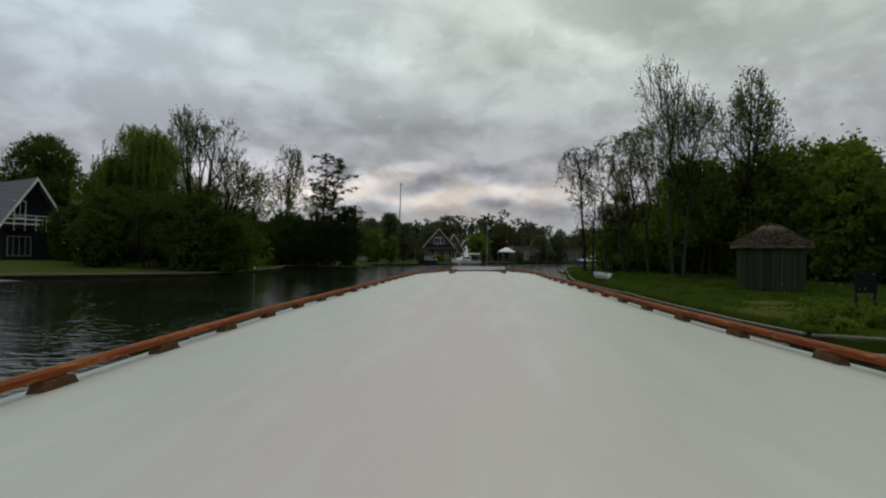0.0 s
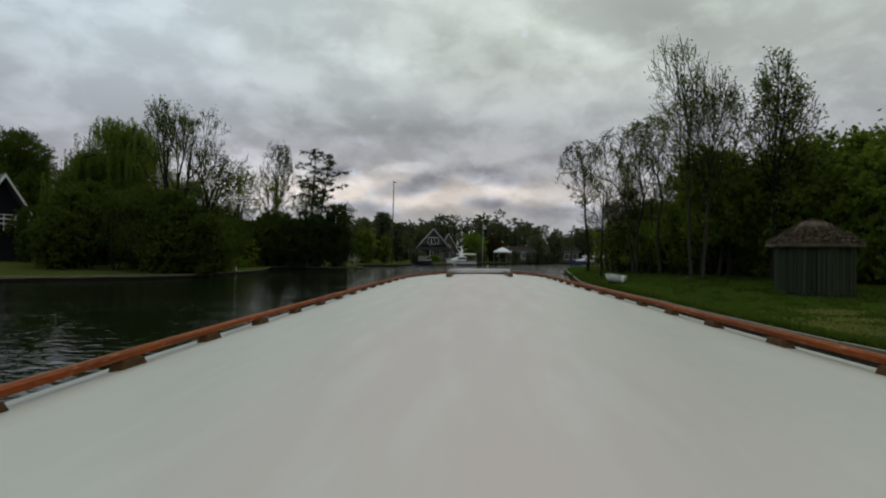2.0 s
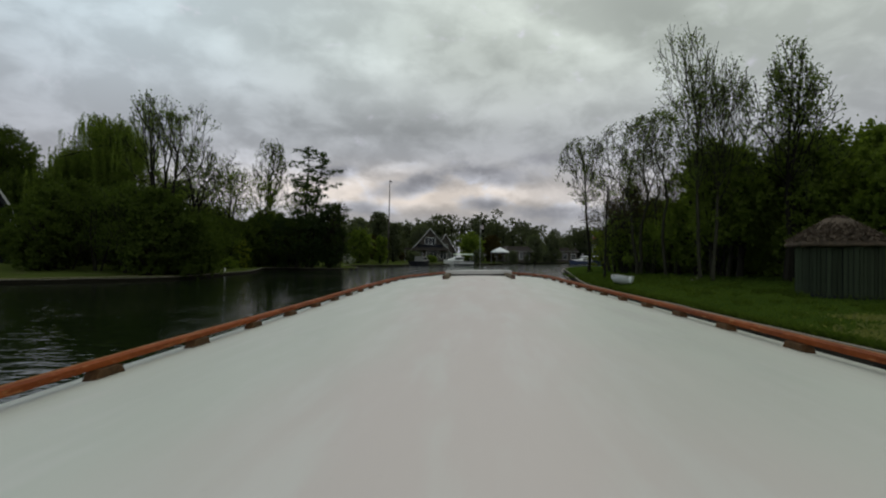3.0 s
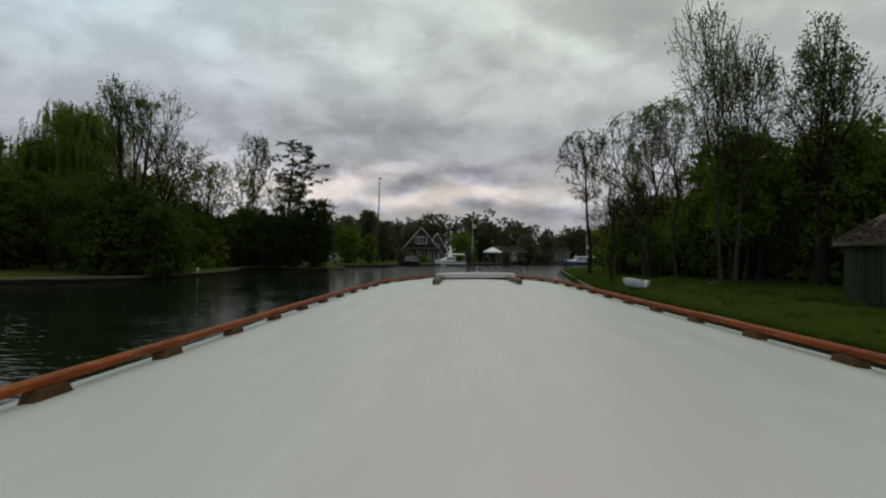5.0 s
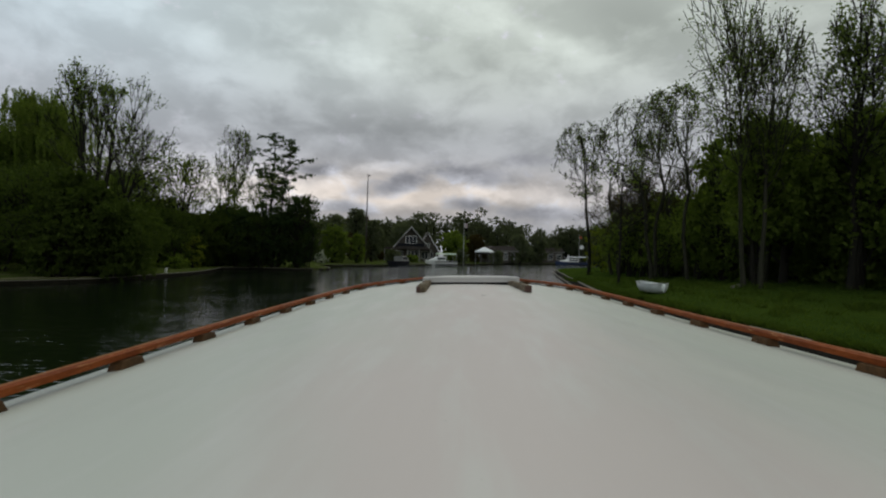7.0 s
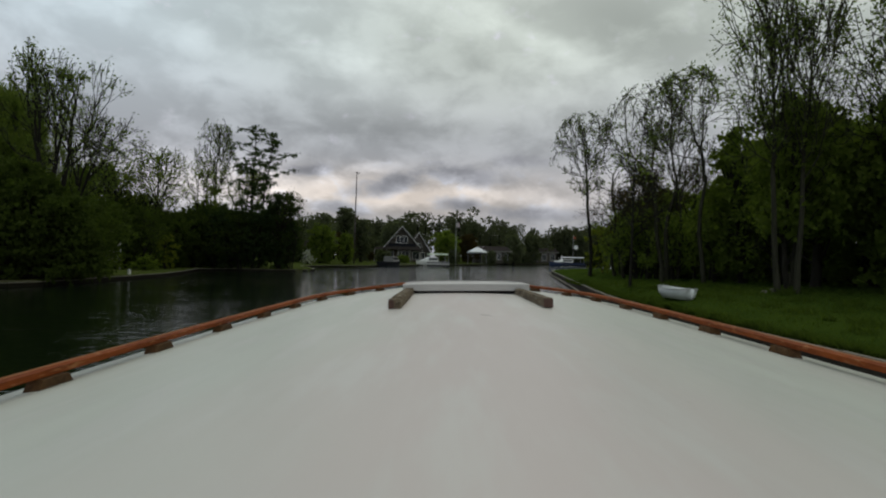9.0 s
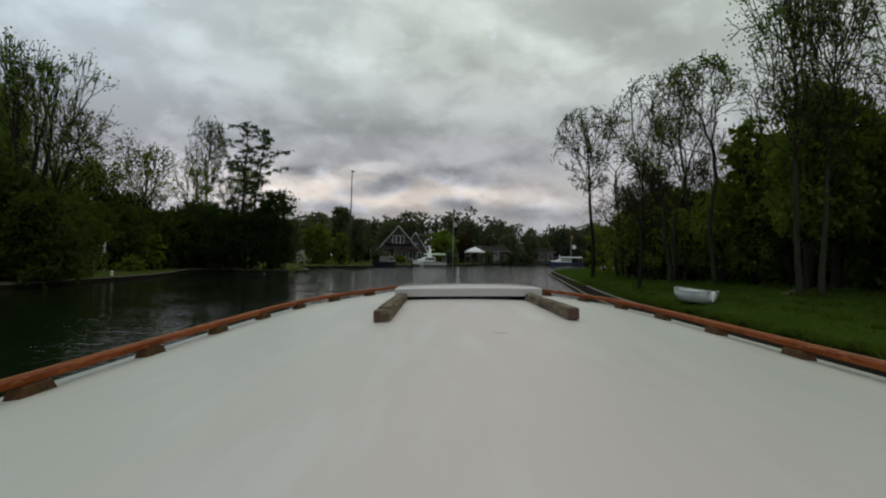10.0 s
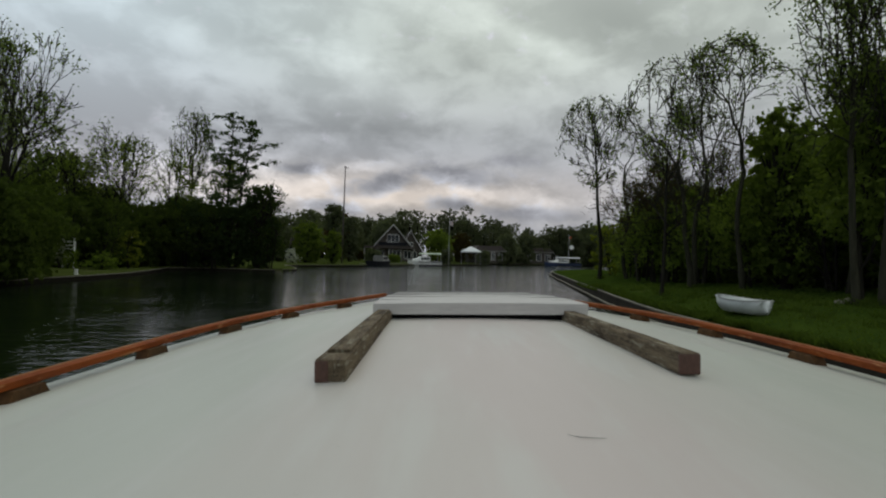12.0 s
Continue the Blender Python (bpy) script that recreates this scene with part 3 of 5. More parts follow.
def fork(segs, p, d, length, r, depth, rng, angle, lift, wob=0.14):
    """Splits a limb again and again; segs gets (points, radii, depth)."""
    pts, radii = [p], [r]
    q, w = p.copy(), d.normalized()
    n = 3 if depth > 1 else 2
    for i in range(n):
        w = (w + Vector(rng.normal(size=3)) * wob + Vector((0, 0, lift))).normalized()
        q = q + w * (length / n)
        pts.append(q.copy())
        radii.append(r * (1 - 0.26 * (i + 1) / n))
    segs.append((pts, radii, depth))
    if depth == 0:
        return
    kids = 3 if rng.random() < 0.35 else 2
    turn = rng.uniform(0, 6.283)
    side = w.orthogonal().normalized()
    for k in range(kids):
        a = turn + 6.283 * k / kids + rng.uniform(-0.4, 0.4)
        t = angle * rng.uniform(0.55, 1.3) * (0.55 if k == 0 else 1.0)
        out = side * math.cos(a) + w.cross(side) * math.sin(a)
        fork(segs, q, w * math.cos(t) + out * math.sin(t), length * rng.uniform(0.66, 0.92), radii[-1] * (0.86 if k == 0 else 0.66), depth - 1, rng, angle, lift, wob)
    if depth > 1:
        a = rng.uniform(0, 6.283)
        out = side * math.cos(a) + w.cross(side) * math.sin(a)
        fork(segs, pts[2], w * 0.6 + out * 0.8, length * rng.uniform(0.45, 0.7), radii[2] * 0.45, max(depth - 2, 0), rng, angle, lift, wob)


def forked_tree(name, x, y, h, w, label, seed, stems, leaf, bole=0.4, depth=5, angle=0.5, lift=0.04, rad=0.12, leaf_size=0.07, leaves=600, cluster=0.10, offset=(0, 0), bark=None, leader=0, thin=0.009, shape="oval", limbs_n=2, tufts=0.5, rise=0.45, dome=None):
    """An open tree whose stems fork into fine twigs, h high and w across; stems give each one's (x, y, lean x, lean y).
    dome: the share of the height at which a rounded crown begins."""
    rng = np.random.default_rng(seed)
    e = thing(name, pose(x, y, ground_z(x, y) - 0.1), label, "tree")
    segs = []
    for sx, sy, lx, ly in stems:
        pts = [Vector((sx + lx * t * bole + 0.012 * math.sin(5 * t + seed), sy + ly * t * bole, bole * t)) for t in (0, 0.25, 0.5, 0.75, 1)]
        segs.append((pts, [rad * (1.15 if i == 0 else 1 - 0.07 * i) for i in range(5)], 9))
        up = (pts[-1] - pts[0]).normalized()
        if leader:
            q, r = pts[-1], rad * 0.7
            for k in range(leader):
                t = k / leader
                nxt = q + (up + Vector(rng.normal(size=3)) * 0.10).normalized() * ((1 - bole) / leader)
                segs.append(([q, (q + nxt) / 2, nxt], [r, r * 0.95, r * 0.9], 8))
                reach = {"cone": 1.1 - 0.85 * t, "round": 0.15 + 0.9 * math.sin(math.pi * (0.08 + 0.76 * t)), "oval": 0.35 + 0.75 * math.sin(math.pi * (0.18 + 0.66 * t))}[shape]
                for j in range(limbs_n):
                    a = 6.283 * j / limbs_n + 1.1 * k + rng.uniform(-0.5, 0.5)
                    d = Vector((math.cos(a), math.sin(a), rise + rng.uniform(0.0, 0.5) + 0.6 * t))
                    fork(segs, q.lerp(nxt, rng.random()), d, 0.15 * reach * rng.uniform(0.7, 1.25), r * 0.5, depth - 2 - (1 if t > 0.75 else 0), rng, angle, lift)
                q, r = nxt, max(r * 0.87, 0.015)
            fork(segs, q, up, 0.035, r, 3, rng, angle * 1.2, lift)
        else:
            fork(segs, pts[-1], up, (1 - bole) * 0.26, rad * 0.82, depth, rng, angle, lift)
    every = np.array([(p.x, p.y, p.z) for s in segs for p in s[0]])
    lo, hi = np.percentile(every[:, :2], 2, axis=0), np.percentile(every[:, :2], 98, axis=0)
    kz, kx = h / every[:, 2].max(), w / max(hi - lo)
    cx, cy = (lo + hi) / 2
    if dome:
        kx *= 1.2
        kz *= 1.06

    def rounded(p):
        """Bends what reaches past the crown's dome back into it."""
        mid = Vector((offset[0] * 0.7, offset[1] * 0.7, h * (0.99 + dome) / 2))
        size = Vector((w / 2, w / 2, h * (0.99 - dome) / 2))
        v = Vector([(p[i] - mid[i]) / size[i] for i in range(3)])
        n = v.length
        if n < 0.75:
            return p
        v *= (0.75 + 0.25 * math.tanh((n - 0.75) / 0.42)) / n
        return Vector([mid[i] + v[i] * size[i] for i in range(3)])

    def fit(p):
        t = max(p.z, 0.0) ** 1.4
        return Vector((p.x * kx + (offset[0] - cx * kx) * t, p.y * kx + (offset[1] - cy * kx) * t, p.z * kz))

    limbs, tips = Limbs(), []
    for pts, radii, k in segs:
        q = [fit(p) for p in pts]
        if dome and k < 8:
            q = [q[0] if i == 0 and k > 4 else rounded(p) for i, p in enumerate(q)]
        limbs.add(q, [max(r, thin) for r in radii], 8 if k > 7 else (5 if k > 3 else (4 if k > 1 else 3)))
        if k <= 1:
            tips.extend(q[1:])
    mesh_from("trunk", limbs.v, limbs.f, bark or M_BARK, e, smooth=True)
    t = np.array([(p.x, p.y, p.z) for p in tips])
    # leaf sits in small tufts on some twigs and leaves others bare
    keep = t[rng.random(len(t)) < tufts]
    c = keep[rng.integers(0, len(keep), leaves)] + rng.normal(size=(leaves, 3)) * cluster
    mesh_from("crown", *leaves_mesh(c, leaf_size, rng), leaf, e)
    return e


def blob_points(blobs, rng, dens, depth=0.35, run=9):
    """Leaf places on sprays that reach out of lumpy round masses."""
    out = []
    for cx, cy, cz, rx, ry, rz in blobs:
        area = 4 * math.pi * ((rx * ry + ry * rz + rx * rz) / 3)
        n = max(4, int(area * dens / run))
        d = rng.normal(size=(n, 3))
        d[:, 2] += 0.15
        d /= np.linalg.norm(d, axis=1)[:, None]
        size = np.array([rx, ry, rz])
        tip = 0.85 + 0.22 * rng.normal(size=n).clip(-1.6, 2.2)
        t = 1 - depth * 1.5 * rng.random((n, run)) ** 1.2
        p = d[:, None, :] * (tip[:, None] * t)[:, :, None] * size
        p = p + rng.normal(size=(n, run, 3)) * 0.09 * size.mean() ** 0.5
        p[:, :, 2] -= 0.10 * size[2] * (t * tip[:, None]) ** 2
        out.append(p.reshape(-1, 3) + np.array([cx, cy, cz]))
    return np.concatenate(out)


def leafy_tree(name, x, y, h, w, label, seed, leaf, low=0.25, dens=16, leaf_size=0.26, lobes=16, rad=0.18, bark=None, category="tree", clear=0.0, trunk=True, cone=0.0):
    """A full-crowned tree or bush: limbs to many leaf masses."""
    rng = np.random.default_rng(seed)
    z = ground_z(x, y) - 0.05
    e = thing(name, pose(x, y, z), label, category)
    limbs = Limbs()
    blobs = []
    top = []
    for i in range(8):
        t = i / 7
        top.append(Vector((0.25 * math.sin(3 * t + seed), 0.25 * math.sin(2 * t + seed * 2), h * 0.82 * t)))
    limbs.add(top, [rad * (1 - 0.85 * i / 7) + 0.01 for i in range(8)], 8)
    for k in range(lobes):
        t = low + (0.92 - low) * ((k + rng.uniform(0, 1)) / lobes)
        prof = math.sin(math.pi * (0.12 + 0.80 * (t - low) / (0.94 - low))) ** 0.7 * (1 - cone * (t - low) / (1 - low))
        a = k * 2.4 + rng.uniform(-0.5, 0.5)
        rr = w / 2 * prof * rng.uniform(0.4, 0.72)
        s = w * rng.uniform(0.13, 0.22) * (0.6 + 0.4 * prof)
        c = (rr * math.cos(a), rr * math.sin(a), max(h * t, s * 0.75))
        blobs.append((*c, s, s, s * rng.uniform(0.7, 1.0)))
        o = top[min(int(t * 6), 6)]
        m = o.lerp(Vector(c), 0.5) + Vector((0, 0, -0.2))
        limbs.add([o, m, Vector(c)], [rad * 0.4, rad * 0.25, 0.015], 5)
    blobs.append((top[-1].x, top[-1].y, h * 0.86, w * 0.17, w * 0.17, h * 0.13))
    mesh_from("trunk", limbs.v, limbs.f, bark or M_BARK, e, smooth=True)
    c = blob_points(blobs, rng, dens)
    c = c[c[:, 2] > clear]
    stray = c[rng.integers(0, len(c), len(c) // 12)] + rng.normal(size=(len(c) // 12, 3)) * 0.35
    mesh_from("crown", *leaves_mesh(np.concatenate([c, stray]), leaf_size, rng), leaf, e)
    return e


def willow_tree(name, x, y, h, w, label, seed, leaf):
    rng = np.random.default_rng(seed)
    z = ground_z(x, y) - 0.05
    e = thing(name, pose(x, y, z), label, "tree")
    limbs = Limbs()
    top = [Vector((0.4 * math.sin(2.5 * i / 6), 0.2 * i / 6, h * 0.8 * i / 6)) for i in range(7)]
    limbs.add(top, [0.38 * (1 - 0.8 * i / 6) + 0.02 for i in range(7)], 9)
    places = []
    for k in range(54):
        a = k * 2.4
        u = rng.uniform(0.0, 1.0) ** 0.65
        q = Vector((w / 2 * u * math.cos(a), w / 2 * u * math.sin(a), h * (1.0 - 0.42 * u ** 2.6) * rng.uniform(0.93, 0.99)))
        o = top[int(rng.integers(2, 6))]
        m = o.lerp(q, 0.55) + Vector((0, 0, h * 0.06))
        limbs.add([o, m, q], [0.09, 0.05, 0.015], 5)
        for s in range(26):
            p = m.lerp(q, rng.uniform(0.2, 1.04)) + Vector(rng.normal(size=3) * (0.65, 0.65, 0.2))
            drop = rng.uniform(0.7, min(1.4 + 4.0 * u, max(1.5, p.z - 0.8)))
            n = int(drop * 19)
            sx, sy = rng.normal(size=2) * 0.25
            for i in range(n):
                t = i / n
                places.append((p.x + sx * t + rng.normal() * 0.05, p.y + sy * t + rng.normal() * 0.05, p.z - drop * t * t ** 0.2))
    mesh_from("trunk", limbs.v, limbs.f, M_BARK, e, smooth=True)
    c = np.array(places)
    c = c[c[:, 2] > 0.5]
    mesh_from("crown", *leaves_mesh(c, 0.085, rng, 0.0, 2.3), leaf, e)
    return e


def layered_tree(name, x, y, h, w, label, seed, leaf, bare=0.35, tiers=13, dens=26, twin=None, leaf_size=0.2, flat=0.42):
    """A tree with its leaf in separate level pads on a bare stem (alder and pine)."""
    rng = np.random.default_rng(seed)
    z = ground_z(x, y) - 0.05
    e = thing(name, pose(x, y, z), label, "tree")
    limbs, blobs = Limbs(), []
    stems = [(0, 0, 1.0)] + ([twin] if twin else [])
    for ox, oy, k in stems:
        hh = h * k
        top = [Vector((ox * (0.35 + 0.65 * i / 7) + 0.15 * math.sin(i + seed), oy * i / 7, hh * i / 7)) for i in range(8)]
        limbs.add(top, [0.11 * (1 - 0.88 * i / 7) + 0.012 for i in range(8)], 8)
        for j in range(tiers):
            t = bare + (0.97 - bare) * (j + 0.5) / tiers
            prof = 0.4 + 0.6 * math.sin(math.pi * (0.25 + 0.58 * (t - bare) / (1 - bare)))
            o = top[min(int(t * 7), 6)].lerp(top[min(int(t * 7) + 1, 7)], t * 7 % 1)
            for a in (rng.uniform(0, 6.28), rng.uniform(0, 6.28), rng.uniform(0, 6.28)):
                rr = w / 2 * prof * rng.uniform(0.35, 0.95)
                q = o + Vector((rr * math.cos(a), rr * math.sin(a), rr * rng.uniform(0.05, 0.45)))
                limbs.add([o, o.lerp(q, 0.5) + Vector((0, 0, 0.1)), q], [0.03, 0.02, 0.008], 4)
                s = w * rng.uniform(0.07, 0.125)
                blobs.append((q.x, q.y, q.z, s * 1.15, s * 1.15, s * flat))
                m = o.lerp(q, 0.6)
                blobs.append((m.x, m.y, m.z + 0.1, s * 0.7, s * 0.7, s * flat * 0.7))
    mesh_from("trunk", limbs.v, limbs.f, M_BARK, e, smooth=True)
    mesh_from("crown", *leaves_mesh(blob_points(blobs, rng, dens, 0.7), leaf_size, rng), leaf, e)
    return e


# tall open trees on the lawn
forked_tree("tall_tree", 12.85, 32.6, 14.2, 2.7, "tall slender tree with thin spring leaf above the lawn", 3, ((0, 0, -0.03, 0),), M_LEAF_OPEN, 0.44, 5, 0.60, 0.03, 0.075, 0.072, 4200, 0.19, (-0.35, 0.4), M_BARK_PALE, 11, 0.012, "oval", 3, 0.28)
forked_tree("tall_tree", 13.4, 32.3, 12.9, 3.0, "tall slender tree with a forked crown and thin leaf", 4, ((0, 0, 0.02, 0.02),), M_LEAF_OPEN, 0.42, 5, 0.60, 0.03, 0.075, 0.072, 2600, 0.18, (0.35, 0.4), M_BARK_PALE, 9, 0.012, "oval", 3, 0.28)
forked_tree("tall_tree", 17.0, 37.5, 11.8, 4.2, "half-bare tree with pale twigs over the wood", 24, ((0, 0, 0, 0),), M_LEAF_OPEN, 0.5, 5, 0.5, 0.06, 0.10, 0.08, 400, 0.12, (0, 0), M_BARK_PALE)
forked_tree("alder_tree", 17.0, 32.0, 12.6, 4.0, "tall alder with dark leaf in open layers", 5, ((0, 0, -0.01, 0), (0.03, 0.01, 0.05, 0.02)), M_LEAF_OPEN, 0.36, 5, 0.65, 0.01, 0.11, 0.10, 4000, 0.16, (0.2, 0), None, 10, 0.011, "cone", 3, 0.25, 0.1)
forked_tree("bare_tree", 12.0, 52.4, 12.7, 4.8, "slender nearly bare tree with a round crown over the bank", 6, ((0, 0, -0.02, 0),), M_LEAF_OPEN, 0.52, 6, 0.58, 0.03, 0.10, 0.09, 1700, 0.13, (-0.8, 0), None, 5, 0.016, "round", 3, 0.6, 0.3, 0.44)
forked_tree("bare_tree", 12.7, 42.0, 11.8, 6.6, "wide nearly bare tree with a domed crown of fine twigs", 7, ((0, 0, -0.10, 0), (0.04, 0.05, 0.06, 0)), M_LEAF_OPEN, 0.32, 6, 0.50, 0.045, 0.10, 0.08, 1300, 0.13, (-0.6, 0), M_BARK_PALE, 0, 0.012, dome=0.26)
forked_tree("bare_tree", 13.7, 39.7, 11.5, 4.4, "forked nearly bare tree with upswept twigs", 8, ((0, 0, 0, 0),), M_LEAF_OPEN, 0.42, 6, 0.46, 0.04, 0.085, 0.08, 1400, 0.12, (-0.7, 0), M_BARK_PALE, 0, 0.013, dome=0.40)
forked_tree("bare_tree", 14.0, 53.0, 12.2, 5.0, "nearly bare tree with upswept twigs", 9, ((0, 0, 0, 0),), M_LEAF_OPEN, 0.35, 6, 0.5, 0.04, 0.10, 0.10, 900, 0.12, (0, 0), M_BARK_PALE, 0, 0.013, dome=0.38)
forked_tree("bare_tree", 15.8, 47.0, 11.4, 5.0, "nearly bare tree with upswept twigs", 10, ((0, 0, 0, 0),), M_LEAF_OPEN, 0.38, 6, 0.48, 0.04, 0.08, 0.08, 900, 0.12, (0, 0), M_BARK_PALE, 0, 0.012, dome=0.38)
forked_tree("bare_tree", 14.9, 44.8, 10.2, 4.4, "nearly bare tree with upswept twigs", 19, ((0, 0, 0, 0),), M_LEAF_OPEN, 0.35, 6, 0.48, 0.04, 0.07, 0.08, 900, 0.12, (-0.3, 0), M_BARK_PALE, 0, 0.011, dome=0.38)
for i, (x, y, h) in enumerate(((14.2, 47.4, 6.4), (15.4, 50.4, 7.6), (13.4, 49.5, 5.6), (17.4, 47.6, 8.0))):
    open_tree("bare_tree", x, y, h, "small bare tree with reddish-brown twigs", 201 + i, 0.22, ((0, 0), (0.5, 0.3)), 2.3, (5, 5), 13, M_LEAF_RUST, 0.07, 1.4, (0, 0), M_BARK_PALE, 0.045, 0.9)
open_tree("sapling", 9.0, 36.9, 6.5, "thin young bare tree on the lawn", 25, 0.35, ((0, 0),), 1.6, (3, 3), 12, M_LEAF_DARK, 0.08, 0.8, (0.2, 0), None, 0.04, 0.8)

# dark wood behind the lawn
WOOD_EDGE = [(19.8, 37, 8.6, 6.0), (22, 31.5, 9.2, 6.5), (26, 28.5, 9.3, 7), (30, 26, 10.0, 7.5), (36, 24, 10.5, 9), (18.2, 43, 8.7, 5.5), (20.8, 41.5, 8.0, 6.5), (17.6, 50, 6.2, 6), (25, 36, 9.5, 8), (19.6, 57, 8, 7.5), (19.6, 63, 6.2, 5.5), (32, 34, 11, 9), (24, 47, 9.5, 9), (40, 30, 11, 10)]
WOOD_DEEP = [(22.5, 74, 5.5, 5), (23, 68, 8, 8), (30, 44, 11, 10), (48, 22, 11, 11), (50, 36, 12, 11), (17.6, 57.5, 6, 4.8), (18.6, 33.5, 7.2, 5), (20.5, 29, 7.4, 5), (24, 26.8, 8.0, 5.5), (21.8, 36, 10.2, 6), (19.2, 47, 6.8, 6), (16.1, 40.6, 8.9, 4.2), (23.5, 33.6, 10, 6), (28, 31, 10.4, 7)]
for i, (x, y, h, w) in enumerate(WOOD_EDGE + WOOD_DEEP):
    leafy_tree("wood_tree", x, y, h * (0.92 if x > 19 else 0.97), w, "dense dark green tree in the wood behind the lawn", 40 + i, M_LEAF if i in (0, 4, 8, 13, 21, 24) else M_LEAF_DARK, 0.04, 19 if x < 27 else 8, 0.175 if x < 27 else 0.28, 40)
for i in range(16):
    t = i / 15
    x, y = 33 - 17.5 * t ** 0.7 + random.uniform(-0.4, 0.4), 24.5 + 38 * t
    leafy_tree("undergrowth_bush", x + 3.2, y, random.uniform(2.4, 3.6), 4.6, "dark undergrowth bush at the edge of the wood", 120 + i, M_LEAF_DARK, 0.02, 34, 0.15, 18, 0.06, category="bush")
leafy_tree("dark_tree", 16.3, 35.3, 8.2, 5.4, "dense dark tree standing behind the tall stems", 95, M_LEAF_DARK, 0.25, 26, 0.15, 34, 0.14, clear=2.0)
leafy_tree("dark_tree", 14.2, 33.6, 8.0, 4.2, "dense dark tree among the tall stems", 98, M_LEAF_DARK, 0.28, 26, 0.14, 34, 0.07, clear=1.7)
leafy_tree("dark_tree", 18.0, 32.6, 8.0, 5.0, "dense dark tree beside the alder", 99, M_LEAF_DARK, 0.22, 26, 0.15, 34, 0.12, clear=1.4)
leafy_tree("garden_bush", 15.0, 59.5, 4.6, 3.2, "yellow-green bush at the end of the lawn", 90, M_LEAF_YELLOW, 0.05, 22, 0.16, 14, 0.06, category="bush")

# trees across the water
willow_tree("willow_tree", -36.2, 57.8, 15.8, 11.5, "full yellow-green weeping willow by the water", 11, M_LEAF_WILLOW)
willow_tree("willow_tree", -39.5, 57.0, 12.2, 6.4, "smaller weeping willow beside the tall one", 18, M_LEAF_WILLOW)
forked_tree("tall_tree", -26.5, 50.6, 16.2, 6.3, "tall tree with many upright stems and young leaf", 12, ((0, 0, 0.03, 0), (0.03, 0.02, 0.10, 0), (-0.04, 0.03, -0.09, 0.02), (0.0, -0.03, -0.03, -0.04)), M_LEAF_OPEN, 0.36, 5, 0.34, 0.09, 0.15, 0.12, 3200, 0.18, (0.2, 0), None, 0, 0.014, "oval", 2, 0.45)
forked_tree("tall_tree", -20.4, 43.5, 10.8, 5.0, "slanting half-bare tree with young leaf", 13, ((0, 0, 0.10, 0), (-0.03, 0, 0.25, 0)), M_LEAF_OPEN, 0.30, 6, 0.38, 0.03, 0.10, 0.095, 1500, 0.15, (1.1, 0), None, 0, 0.010, "oval", 2, 0.4)
layered_tree("pine_tree", -18.6, 68.3, 15.0, 5.8, "tall dark pine with open level branches", 14, M_LEAF_PINE, 0.36, 16, 30, (1.7, 0.3, 0.93), 0.11, 0.55)
forked_tree("slim_tree", -28.0, 81, 19.4, 5.2, "slim half-bare tree with a fine round crown", 15, ((0, 0, 0, 0),), M_LEAF_OPEN, 0.42, 6, 0.50, 0.03, 0.14, 0.14, 2000, 0.17, (0, 0), None, 7, 0.019, "round", 3, 0.5, 0.3, 0.44)
forked_tree("slim_tree", -26.5, 64, 12.8, 4.6, "slim half-bare tree with fine twigs", 16, ((0, 0, 0, 0),), M_LEAF_DARK, 0.4, 5, 0.55, 0.03, 0.11, 0.12, 1900, 0.18, (0, 0), None, 7, 0.015, "oval", 3)
for i, (x, y, h) in enumerate(((-24.6, 69.5, 12.4), (-27.8, 66.5, 11.6), (-20.4, 70.5, 11.5), (-31.5, 65.0, 11.5), (-29.5, 62.0, 11.0))):
    forked_tree("slim_tree", x, y, h, 4.2, "slim half-bare tree with fine twigs", 31 + i, ((0, 0, 0, 0), (0.03, 0.02, 0.08, 0)), M_LEAF_DARK, 0.35, 5, 0.5, 0.03, 0.09, 0.12, 2000, 0.18, (0.3, 0), None, 5, 0.014)
SHORE_TREES = [(-25.5, 45.0, 7.0, 6.5, 0), (-22, 42.2, 6.6, 5.0, 0), (-20.6, 41.2, 5.6, 5.2, 0), (-21, 39.4, 3.4, 3.6, 0), (-29.5, 40.5, 4.5, 4.5, 0), (-30.5, 43, 6.5, 5, 0), (-33, 48, 7.6, 7.5, 0), (-41, 53, 6.2, 5.5, 0), (-35, 51, 7.2, 6.5, 0), (-38.5, 60, 12.5, 8, 1), (-57.5, 68, 17.5, 13, 0), (-64, 76, 16, 11, 1), (-45.5, 71, 15, 9, 1), (-72, 70, 15, 12, 0), (-27.5, 57, 5.6, 6, 0)]
SHORE_BUSHES = [(-26, 63, 5.6, 6, 0), (-30, 67, 7.4, 8, 0), (-34, 60, 8, 7, 1), (-20.6, 67.5, 6.2, 5.4, 2), (-18.0, 67.3, 6.4, 5.2, 2), (-15.4, 67.6, 8.2, 4.9, 2), (-25, 64.5, 5.6, 5.2, 0), (-27.5, 61, 5.8, 5.5, 0), (-24.6, 67.5, 6.2, 5, 0), (-23.5, 70, 6.6, 6, 2), (-26, 75, 7.4, 8, 0), (-38, 55, 8, 6, 0), (-24.2, 49.5, 5.0, 4.6, 0), (-36.5, 70, 11, 9, 0)]
